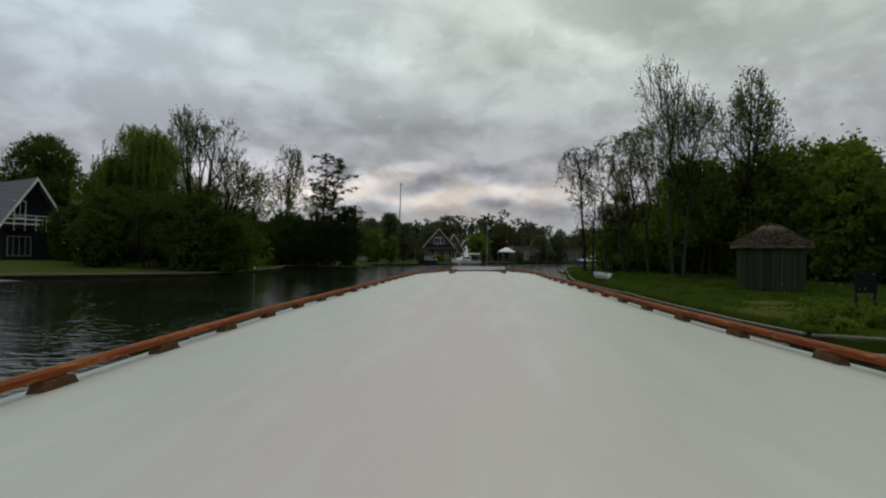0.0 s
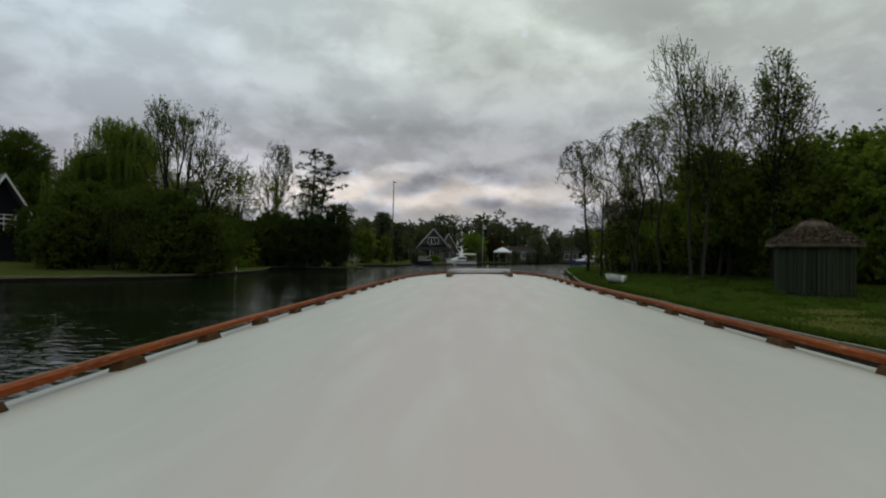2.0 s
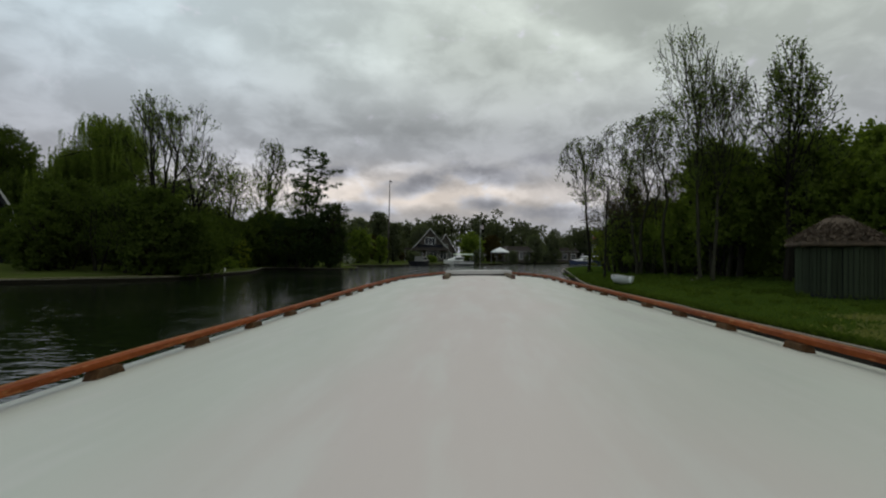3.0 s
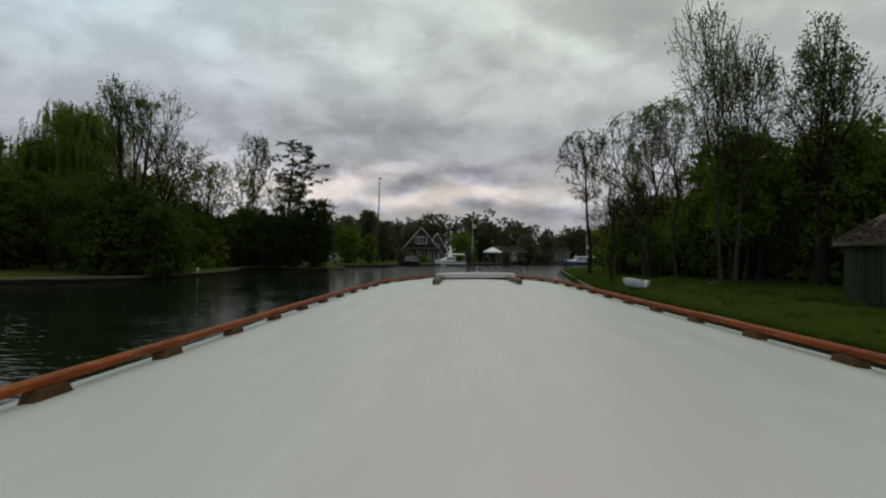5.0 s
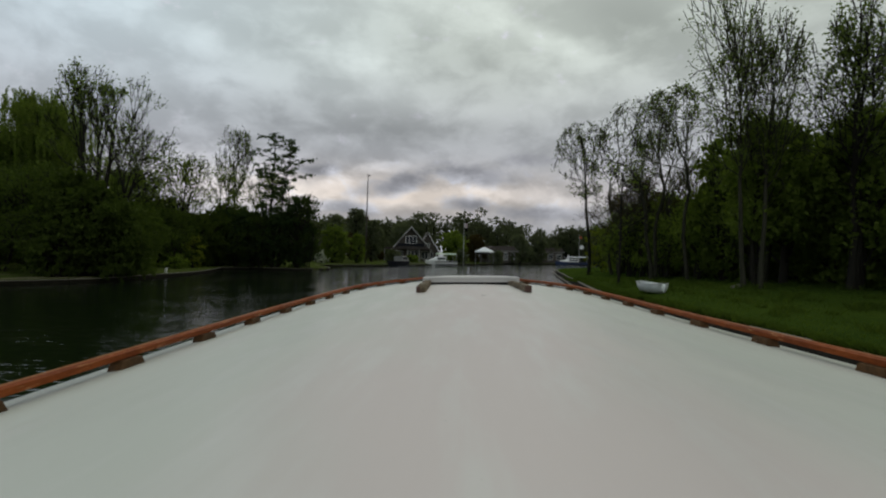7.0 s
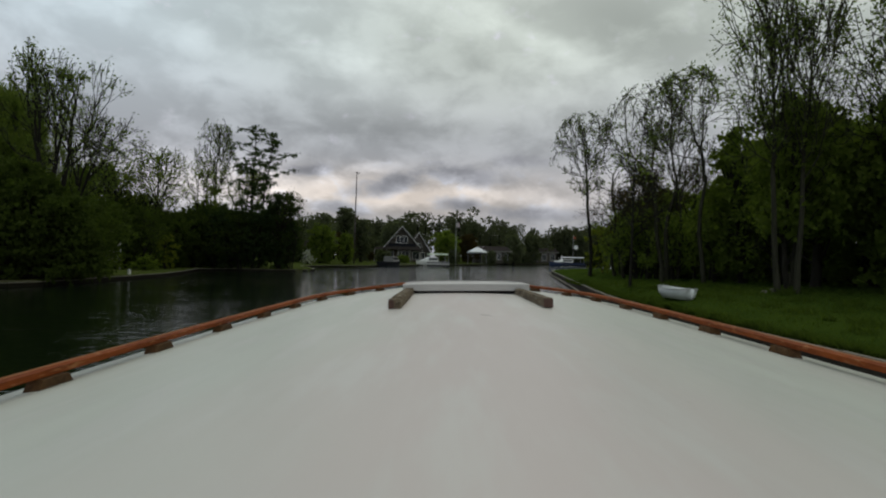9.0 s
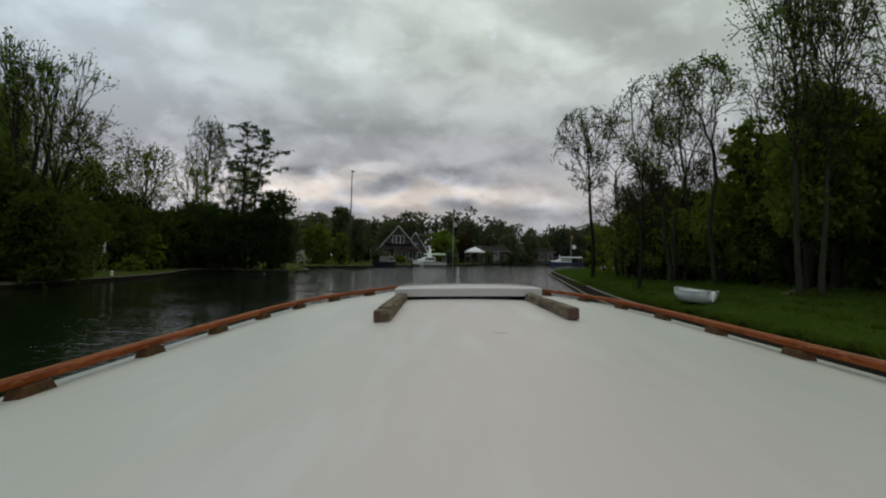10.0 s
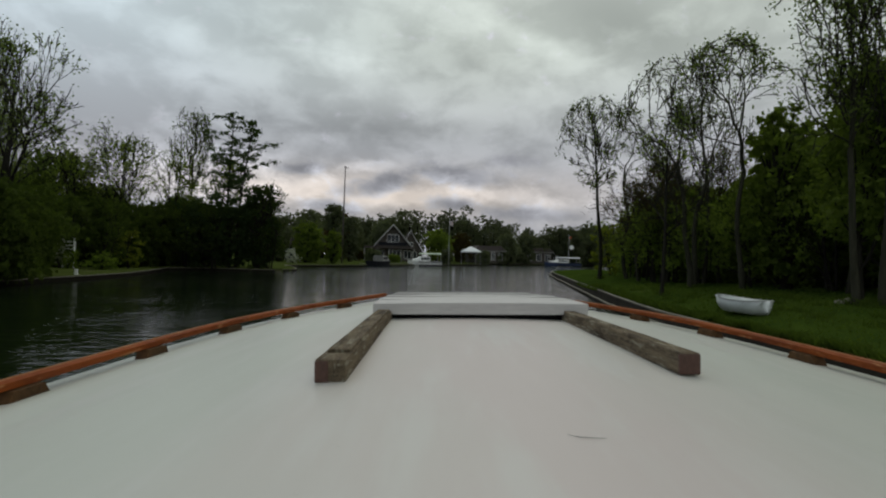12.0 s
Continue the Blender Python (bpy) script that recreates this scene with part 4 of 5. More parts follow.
for i, (x, y, h, w, k) in enumerate(SHORE_TREES + SHORE_BUSHES):
    leafy_tree("shore_tree", x, y, h, w, ("dark green tree on the bank across the water", "leafy green tree overhanging the bank", "dense dark evergreen bush by the water")[k], 60 + i, (M_LEAF_BANK, M_LEAF, M_LEAF_PINE)[k], 0.03, 17, 0.195, 36)
leafy_tree("overhanging_bush", -20.2, 44.6, 4.8, 5.2, "leafy green bush at the water's edge", 89, M_LEAF_BANK, 0.0, 34, 0.13, 22, 0.06, category="bush", clear=-0.2)
leafy_tree("overhanging_bush", -19.2, 41.6, 4.6, 6.4, "dark bush hanging over the water at the bank", 94, M_LEAF_BANK, 0.0, 34, 0.13, 26, 0.06, category="bush", clear=-0.3)
leafy_tree("garden_bush", -23.4, 60.2, 3.4, 2.6, "yellow-green bush beside the small lawn", 91, M_LEAF_YELLOW, 0.05, 20, 0.17, 14, 0.06, category="bush")
leafy_tree("garden_bush", -24.5, 55.2, 1.3, 1.6, "leafy bush growing against the white trellis", 93, M_LEAF_DARK, 0.05, 40, 0.10, 12, 0.04, category="bush")
leafy_tree("garden_bush", -22.6, 55.5, 1.2, 2.4, "low clipped bush on the small lawn", 92, M_LEAF, 0.05, 30, 0.12, 12, 0.04, category="bush")

leafy_tree("flowering_bush", -18.6, 92.5, 2.0, 2.6, "white flowering bush on the far shore", 96, M_BLOSSOM, 0.05, 9, 0.2, 12, 0.05, category="bush")
leafy_tree("flowering_bush", -25.6, 55.6, 1.9, 1.1, "white flowering bush on the trellis", 97, M_BLOSSOM, 0.2, 14, 0.12, 10, 0.03, category="bush")

# loose leafy shrubs that break the edges of the woods
LAWN_SHRUBS = [(13.6, 47.5, 4.0, 0), (14.8, 45.0, 3.8, 0), (14.6, 50.5, 4.6, 0), (15.6, 42.0, 4.6, 0), (15.4, 49.0, 4.6, 0), (17.0, 38.6, 4.8, 0), (19.0, 35.0, 5.4, 0), (21.0, 31.8, 4.6, 0), (16.0, 55.0, 5.2, 0), (15.4, 55.0, 4.2, 0), (-20.0, 41.6, 4.0, 0), (-21.2, 40.2, 4.4, 0)]
BANK_SHRUBS = [(-23.6, 41.0, 5.6, 0), (-22.2, 40.0, 4.2, 0), (-26.4, 42.0, 5.4, 0), (-29.2, 43.0, 5.0, 0), (-24.2, 58.5, 3.6, 0), (-26.2, 56.5, 4.6, 0), (-21.8, 66.8, 5.4, 0), (-19.2, 66.4, 5.4, 0), (-14.4, 67.2, 6.6, 0), (-25.6, 60.5, 5.0, 0), (-30.5, 57.5, 5.8, 0), (-34.5, 53.5, 7.0, 0)]
for i, (x, y, h, k) in enumerate(LAWN_SHRUBS + BANK_SHRUBS):
    open_tree("shrub", x, y, h, ("loose dark green shrub at the edge of the trees", "loose light green shrub at the edge of the trees")[k], 300 + i, 0.06, ((0, 0), (0.7, 0.3), (-0.6, 0.4)), h * 0.40, (3, 2), 7, (M_LEAF_DARK if x > 0 else M_LEAF_BANK, M_LEAF)[k], 0.11, 6.0, (0, 0), None, 0.035, 0.7, 0.2)

# far shore garden trees
FAR_GARDENS = [(-17.6, 98, 6.4, 6.0, 0), (-14.0, 99, 5.2, 4.0, 1), (-22, 97, 7, 6, 2), (-27, 101, 9, 8, 2), (-20, 108, 9, 7, 2), (-13, 112, 8.5, 6, 2), (3.5, 140, 8.0, 8, 1), (9.5, 146, 7.5, 7, 4), (22, 152, 8, 8, 2), (29, 164, 9, 8, 2), (45, 172, 10, 9, 2)]
FAR_BUSHES = [(52, 176, 10, 9, 2), (-20, 140, 12, 9, 4), (-10, 146, 10, 9, 2), (-13.5, 124, 3.5, 4, 4), (-9.5, 119, 2.2, 4, 2), (-5.5, 120, 1.6, 3, 0), (5.2, 131, 3.2, 3.5, 2), (13.8, 135, 3.0, 4, 2), (19.5, 147, 4, 4, 2), (26, 160, 4.5, 5, 2), (-17.5, 122, 11.5, 6, 3)]
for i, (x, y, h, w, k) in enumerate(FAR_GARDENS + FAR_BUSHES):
    leafy_tree("far_tree", x, y, h, w, "garden tree on the far shore", 150 + i, (M_LEAF_DARK, M_LEAF_DARK, M_LEAF_HAZED, M_LEAF_HAZED, M_LEAF_RUST)[k], 0.05 if k != 3 else 0.5, 11, 0.27, 30)

# woods along the horizon
rng = np.random.default_rng(77)
limbs, blobs, dark = Limbs(), [], []
for i in range(240):
    x = -75 + 165 * rng.random()
    y = 152 + 30 * rng.random() + max(0, x) * 0.45
    h = 0.03 * max(0, x) + rng.uniform(9.5, 12.0) + 1.2 * math.sin(x * 0.13) + 4.2 * math.exp(-((x - 1) / 17) ** 2) + (2.2 if rng.random() < 0.07 else 0)
    limbs.add([Vector((x, y, 0.4)), Vector((x, y, h * 0.8))], [0.25, 0.08], 5)
    for k in range(8):
        s = rng.uniform(1.5, 2.5)
        t = rng.uniform(0.2, 0.9)
        out = 2.2 * math.sin(math.pi * min(0.25 + t * 0.75, 1.0)) + 0.3
        blobs.append((x + rng.normal() * out, y + rng.normal() * out, h * t, s, s, s * 0.8))
tagged(mesh_from("far_wood_stems", limbs.v, limbs.f, M_BARK), "stems of the distant wood", "woods", kind="stuff")
far = mesh_from("far_wood", *leaves_mesh(blob_points(blobs, rng, 4.0, 0.16), 0.34, rng), M_LEAF_HAZED)
tagged(far, "distant dark wood along the horizon", "woods", kind="stuff")


# ---- the boat's white roof, along which the camera glides ----
def boat():
    size = 2.0
    m = Matrix.Translation((0.0, 17.7, EYE)) @ pose(0, 0, 0, 0, -1.2, -2.27) @ Matrix.Scale(size, 4) @ Matrix.Translation((0, 0, -EYE))
    e = thing("canal_boat", m, "long canal boat with a white painted roof and mahogany rails", "boat")
    zr = EYE - 0.34

    def mid(s):
        k = max(-s, 0.0) * size
        return 0.12 + (0.0396 * (k - 1.5 + 1.5 * math.exp(-k / 1.5)) - 0.16 * math.exp(-((k - 10.5) / 4.5) ** 2)) / size

    half = [(-16, 1.38), (-12, 1.38), (-4, 1.38), (-1, 1.38), (0.3, 1.38), (1.2, 1.375), (2.1, 1.35), (2.8, 1.28), (3.6, 1.1), (4.1, 0.89), (4.55, 0.66), (4.95, 0.36), (5.15, 0.12)]
    line = smooth_line(half, 0.35)
    st = [(p.x, p.y) for p in line]

    def sheer(s):
        return -0.03 * ease(s, 2.6, 4.4) - 0.02 * ease(s, 4.4, 5.2)

    # roof: cambered shell, a lip wider than the rails
    LIP = 0.045
    bm = bmesh.new()
    rings = []
    for s, w0 in st:
        ring = []
        w = w0 + LIP
        for k in range(21):
            u = -1 + 2 * k / 20
            ring.append((mid(s) + u * w, s, zr + sheer(s) - 0.075 * u * u * (w / 1.38) ** 2))
        for k in range(21):
            u = 1 - 2 * k / 20
            ring.append((mid(s) + u * w, s, zr + sheer(s) - 0.075 * u * u * (w / 1.38) ** 2 - 0.05))
        rings.append(ring)
    part("roof", loft(bm, rings), M_ROOF, e, smooth=True)
    # cabin sides, side decks and hull
    for sgn in (-1, 1):
        bm = bmesh.new()
        loft(bm, [[(mid(s) + sgn * (w - 0.06), s, zr - 0.10), (mid(s) + sgn * (w - 0.10), s, zr - 0.10), (mid(s) + sgn * max(w - 0.06, 0.01), s, 1.0), (mid(s) + sgn * (w - 0.02), s, 1.0)] for s, w in st])
        part("cabin_side", bm, M_WHITE, e)
    bm = bmesh.new()
    hull = []
    for s, w in st:
        k = 0.30 if s < 3 else 0.30 + 0.25 * (s - 3) / 2
        s2 = s if s < 3 else 3 + (s - 3) * 1.45
        hull.append([(mid(s) - w - k, s2, 1.03), (mid(s) + w + k, s2, 1.03), (mid(s) + w + k - 0.06, s2, 0.6), (mid(s) + w * 0.8, s2, 0.3), (mid(s) - w * 0.8, s2, 0.3), (mid(s) - w - k + 0.06, s2, 0.6)])
    part("hull", loft(bm, hull), M_HULL, e)
    # edge moulding, mahogany grab rails on blocks
    for sgn in (-1, 1):
        def edge(s, w, inset):
            return mid(s) + sgn * (w - inset)
        for name, inset, z0, z1, t, mat in (("edge_moulding", 0.01 - LIP, -0.075, -0.03, 0.03, M_WHITE), ("grab_rail", 0.035, 0.040, 0.067, 0.034, M_RAIL)):
            bm = bmesh.new()
            rings = []
            for s, w in st[:-2]:
                a, b = edge(s, w, inset - t / 2), edge(s, w, inset + t / 2)
                zz = zr + sheer(s) - 0.075 * (w / 1.38) ** 2
                h = z1 - z0
                rings.append([(a, s, zz + z0), (b, s, zz + z0), (b, s, zz + z1 - 0.25 * h), (b + (a - b) * 0.25, s, zz + z1), (b + (a - b) * 0.75, s, zz + z1), (a, s, zz + z1 - 0.25 * h)])
            o = part(name, loft(bm, rings), mat, e)
            if name == "grab_rail":
                rings = []
                for s, w in st[:-2]:
                    zz = zr + sheer(s) - 0.075 * (w / 1.38) ** 2 + z1
                    a, b = edge(s, w, inset - 0.010), edge(s, w, inset + 0.002)
                    rings.append([(a, s, zz - 0.003), (b, s, zz - 0.003), (b, s, zz + 0.0012), (a, s, zz + 0.0012)])
                part("worn_edge", loft(bmesh.new(), rings), M_WORN, o, "pale worn strip along the top of the rail")
        s = -15.07 + (0.19 if sgn < 0 else 0.11)
        while s < 4.5:
            w = float(np.interp(s, [a for a, b in st], [b for a, b in st]))
            w2 = float(np.interp(s + 0.1, [a for a, b in st], [b for a, b in st]))
            turn = math.atan2(sgn * (w - w2), 0.1)
            zz = zr + sheer(s) - 0.075 * (w / 1.38) ** 2
            bm = bmesh.new()
            prism(bm, [(-0.08, 0.0), (0.08, 0.0), (0.055, 0.041), (-0.055, 0.041)], -0.024, 0.024)
            o = part("rail_block", bm, M_BLOCK, e)
            o.matrix_basis = pose(edge(s, w, 0.045), s, zz - 0.004, 0, 0, math.degrees(turn) + 90)
            s += 0.63
    # twin weathered runners and the white sliding hatch on them
    for x0, x1, tilt, near in ((-0.352, -0.268, 0.6, 1.44), (0.707, 0.770, 1.65, 1.56)):
        bm = bmesh.new()
        hw = (x1 - x0) / 2
        box(bm, -hw, hw, 0.0, 4.19 - near, 0.0, 0.068, bevel=0.007)
        bmesh.ops.subdivide_edges(bm, edges=[g for g in bm.edges if g.calc_length() > 1], cuts=12)
        for v in bm.verts:
            v.co.x += 0.004 * noise.noise(v.co * 4)
            v.co.z += 0.003 * noise.noise(v.co * 5 + Vector((3, 1, 0)))
        o = part("runner", bm, M_BEAM, e, "weathered brown wooden hatch runner")
        o.matrix_basis = pose((x0 + x1) / 2, near, zr - 0.012, -0.6, 0, tilt)
        if x0 < 0:
            part("top_strip", boxed(-0.030, 0.036, 0.11, 1.4, 0.066, 0.078, bevel=0.004), M_BEAM, o, "thin worn wooden strip")
        bm = boxed(-hw - 0.001, -0.004 if x0 < 0 else hw + 0.001, -0.003, 0.012, 0.002, 0.064, bevel=0.006)
        q = part("end_cap", bm, M_BEAM_END, o, "dark red-brown end grain")
    bm = bmesh.new()
    rings = []
    for q in range(15):
        s = 2.88 + 1.34 * q / 14
        w, mx = 0.594 - 0.075 * q / 14, 0.209 - 0.055 * q / 14
        z = 0.005 * math.sin(math.pi * min(q / 5, 1)) - 0.028 * ease(s, 3.4, 4.25)
        ring = []
        for k in range(13):
            u = -1 + 2 * k / 12
            ring.append((mx + u * w, s, zr + 0.084 + z - 0.006 * u * u + 0.0035 * lump(u * 3, s * 9, 1.0, 7) * (1 if 0 < q < 14 else 0)))
        ring += [(mx + w, s, zr + 0.02 + z), (mx + w - 0.03, s, zr + 0.02 + z), (mx - w + 0.03, s, zr + 0.02 + z), (mx - w, s, zr + 0.02 + z)]
        rings.append(ring)
    hatch = part("sliding_hatch", loft(bm, rings), M_HATCH, e, "white painted sliding hatch cover")
    # seams between the hatch boards, and the small dark catch at its corner
    for k in range(1, 6):
        s = 2.88 + 1.34 * k / 6
        w, mx = 0.594 - 0.075 * k / 6, 0.209 - 0.055 * k / 6
        part("board_seam", boxed(mx - w * 0.98, mx + w * 0.98, s - 0.002, s + 0.002, zr + 0.07, zr + 0.0855 - 0.028 * ease(s, 3.4, 4.25), bevel=0.0), M_GREYWALL, hatch, "grey seam between boards")
    part("catch", boxed(-0.385, -0.352, 2.90, 2.99, zr + 0.012, zr + 0.030, bevel=0.004), M_TAR, hatch, "small dark metal catch")
    # a black block fills the gap under the hatch as its painted shade
    bm = boxed(-0.30, 0.72, 2.93, 4.1, zr - 0.05, zr + 0.02)
    part("hatch_gap_shade", bm, M_DARK, e, "black block painted as the shade under the hatch")
    bm = bmesh.new()
    tube(bm, [(0.24, 1.0, zr + 0.001), (0.26, 0.985, zr + 0.002), (0.285, 0.98, zr + 0.002), (0.31, 0.982, zr + 0.001)], [0.0003, 0.0009, 0.0008, 0.0002], 5)
    part("paint_crack", bm, M_GREYWALL, e, "fine curved crack in the paint")
    return e


boat()


# ---- wooden hut with a thatched roof ----
def hut():
    x, y = 13.8, 24.0
    e = thing("garden_hut", pose(x, y, ground_z(x, y) - 0.02, 0, 0, 12), "small octagonal green-grey plank hut with a mossy thatched roof", "hut")
    n, r, h = 8, 1.38, 1.92
    ring = [(r * math.cos(6.2832 * (k + 0.5) / n), r * math.sin(6.2832 * (k + 0.5) / n)) for k in range(n)]
    bm = bmesh.new()
    loft(bm, [[(a * 1.02, b * 1.02, z) for a, b in ring] for z in (-0.05, 0.10)])
    part("base", bm, M_TAR, e)
    bm = bmesh.new()
    loft(bm, [[(a * 0.97, b * 0.97, z) for a, b in ring] for z in (0.08, h)])
    part("wall", bm, M_TAR, e)
    plank = {}
    for k in range(n):
        (ax, ay), (bx, by) = ring[k], ring[(k + 1) % n]
        d = math.hypot(bx - ax, by - ay)
        m = 7
        for i in range(m):
            t = (i + 0.5) / m
            o = new("plank", plank.get("p"))
            if not plank:
                bm = boxed(-0.5, 0.5, -0.013, 0.013, 0.0, 1.0)
                me = bpy.data.meshes.new("plank")
                bm.to_mesh(me), bm.free(), me.materials.append(M_PLANK)
                plank["p"] = me
                bpy.data.objects.remove(o)
                o = new("plank", me)
            o.parent = e
            w = d / m - random.uniform(0.006, 0.035)
            o.matrix_basis = Matrix.LocRotScale((ax + (bx - ax) * t, ay + (by - ay) * t, 0.06 + random.uniform(-0.03, 0.02)), Euler((0, random.uniform(-0.006, 0.006), math.atan2(by - ay, bx - ax))), (w, random.uniform(0.8, 2.6), h - 0.04))
    # thatch: thick, rounded, uneven
    rng = np.random.default_rng(5)
    rings = []
    for t, z in ((0.97, h - 0.06), (1.10, h - 0.12), (1.17, h - 0.07), (1.16, h - 0.01), (1.0, h + 0.21), (0.78, h + 0.42), (0.52, h + 0.67), (0.38, h + 0.83), (0.27, h + 0.92), (0.14, h + 0.96), (0.03, h + 0.97)):
        ring = []
        for k in range(48):
            a = 6.2832 * k / 48
            oct_r = r * math.cos(math.pi / n) / math.cos(((a - math.pi / 8 + math.pi / 8) % (math.pi / 4)) - math.pi / 8)
            rr = (oct_r * 0.75 + r * 0.25) * t * (1 + 0.014 * rng.normal())
            ring.append((rr * math.cos(a), rr * math.sin(a), z + 0.015 * rng.normal()))
        rings.append(ring)
    part("thatched_roof", loft(bmesh.new(), rings), M_THATCH, e, "brown weathered thatch with moss on top", smooth=True)
    c = []
    for k in range(5200):
        t = rng.uniform(0.05, 1.0)
        a = rng.uniform(0, 6.2832)
        c.append((r * 1.14 * t * math.cos(a), r * 1.14 * t * math.sin(a), h + 0.99 - 0.92 * t ** 1.15 + 0.02))
    v, f = leaves_mesh(np.array(c), 0.06, rng, 0.6, 3.4)
    tagged(mesh_from("loose_straw", v, f, M_THATCH, e), kind="stuff")
    v, f = leaves_mesh(np.array([(q[0], q[1], h + 0.97 - 0.78 * math.hypot(*q) ** 1.25 / 1.3 + 0.05 * rng.random()) for q in rng.normal(size=(900, 2)) * 0.30]), 0.06, rng, 0.5, 1.4)
    tagged(mesh_from("moss", v, f, M_MOSS, e, "grey-green moss on the crown of the roof"), kind="stuff")


hut()


# ---- dinghy on the lawn ----
def dinghy():
    x, y = 7.98, 30.4
    e = thing("rowing_dinghy", pose(x, y, ground_z(x, y) + 0.02, 0, 1, 14), "small white plastic rowing dinghy lying on the lawn", "boat")
    rings, inner = [], []
    e.scale = (0.74, 0.65, 0.80)
    st = [(-1.16, 0.10, 0.04, 0.47), (-1.12, 0.24, 0.12, 0.465), (-1.02, 0.36, 0.22, 0.455), (-0.85, 0.45, 0.31, 0.44), (-0.6, 0.50, 0.36, 0.43), (0.0, 0.53, 0.37, 0.43), (0.5, 0.48, 0.30, 0.45), (0.85, 0.34, 0.18, 0.48), (1.05, 0.14, 0.05, 0.51), (1.12, 0.03, 0.01, 0.52)]
    for s, w, b, t in st:
        k = 0.0 if s < 0.7 else (s - 0.7) * 0.5
        low = 0.16 * ease(-s, 0.7, 1.16)
        rings.append([(-w, s, t), (-w * 0.93, s + low * 0.4, t * 0.55 + k * 0.3), (-b, s + low, 0.05 + k), (0, s + low, 0.0 + k), (b, s + low, 0.05 + k), (w * 0.93, s + low * 0.4, t * 0.55 + k * 0.3), (w, s, t), (w * 0.9, s, t), (w * 0.82, s, t * 0.6 + k * 0.3), (b * 0.9, s, 0.09 + k), (0, s, 0.07 + k), (-b * 0.9, s, 0.09 + k), (-w * 0.82, s, t * 0.6 + k * 0.3), (-w * 0.9, s, t)])
    part("hull", loft(bmesh.new(), rings), M_PLASTIC, e, smooth=True)
    for sgn in (-1, 1):
        bm = bmesh.new()
        tube(bm, [(sgn * w, s, t) for s, w, b, t in st], [0.026] * len(st), 6)
        part("gunwale", bm, M_POLE, e, "grey rubbing strake")
    for s, w in ((-0.45, 0.45), (0.35, 0.44)):
        part("thwart", boxed(-w, w, s - 0.12, s + 0.12, 0.25, 0.28, bevel=0.005), M_PLASTIC, e)


dinghy()


# ---- black notice panel on posts, beside the hut ----
def panel():
    x, y = 11.95, 16.0
    e = thing("notice_panel", pose(x, y, ground_z(x, y), 0, 0, -20), "black panel on two posts standing in the grass", "sign")
    for a in (-0.23, 0.23):
        part("post", boxed(a - 0.035, a + 0.035, -0.035, 0.035, -0.3, 1.25, bevel=0.008), M_TAR, e)
    part("board", boxed(-0.26, 0.26, -0.06, -0.03, 0.55, 1.25, bevel=0.006), M_DARK, e)


panel()


# ---- small things on the lawns ----
def stump(name, x, y, r, h, mat, label, cat, turn=(0, 0, 0)):
    e = thing(name, pose(x, y, ground_z(x, y), *turn), label, cat)
    bm = bmesh.new()
    rr = [(r * 1.15, -0.05), (r, 0.08 * h), (r * 0.96, 0.9 * h), (r * 0.85, h)]
    loft(bm, [[(q * math.cos(6.2832 * k / 12), q * math.sin(6.2832 * k / 12), z) for k in range(12)] for q, z in rr])
    part("body", bm, mat, e)
    part("top", boxed(-r * 0.5, r * 0.5, -r * 0.5, r * 0.5, h - 0.01, h + 0.015, bevel=0.004), mat, e)


stump("lawn_log", 12.6, 33.0, 0.10, 0.34, M_CAP, "pale cut log lying on the lawn", "log", (70, 0, 40))
stump("garden_post", -38.3, 50.6, 0.07, 1.7, M_WHITE, "thin pale post on the lawn before the bushes", "post")
stump("mooring_post", -19.7, 48.2, 0.09, 0.32, M_WHITE, "short white post at the water's edge", "post")


def garden_gate():
    e = thing("white_trellis", pose(-25.3, 56, ground_z(-25.3, 56), 0, 0, -20), "white garden trellis beside the small lawn", "trellis")
    for a in (-0.55, 0.55):
        part("post", boxed(a - 0.05, a + 0.05, -0.05, 0.05, -0.2, 2.1, bevel=0.01), M_WHITE, e)
    for k in range(7):
        part("slat", boxed(-0.5, 0.5, -0.012, 0.012, 0.25 + 0.26 * k, 0.36 + 0.26 * k), M_WHITE, e)


garden_gate()


# ---- houses ----
def window(e, x, y, z, w, h, turn=0.0, bars=1, name="window", frame_mat=None):
    """A framed pane with glazing bars, its face towards -y."""
    fr = bmesh.new()
    t = 0.09
    for a in ((-w / 2, -w / 2 + t, 0, h), (w / 2 - t, w / 2, 0, h), (-w / 2 + t, w / 2 - t, 0, t), (-w / 2 + t, w / 2 - t, h - t, h)):
        box(fr, a[0], a[1], -0.05, 0.03, a[2], a[3])
    for k in range(bars):
        c = -w / 2 + w * (k + 1) / (bars + 1)
        box(fr, c - 0.03, c + 0.03, -0.045, 0.02, t, h - t)
    o = finish(name, fr, frame_mat or M_WHITE, e)
    o.matrix_basis = pose(x, y, z, 0, 0, turn)
    part("pane", boxed(-w / 2 + t, w / 2 - t, -0.01, 0.01, t, h - t), M_GLASS, o, "dark glass")
    return o


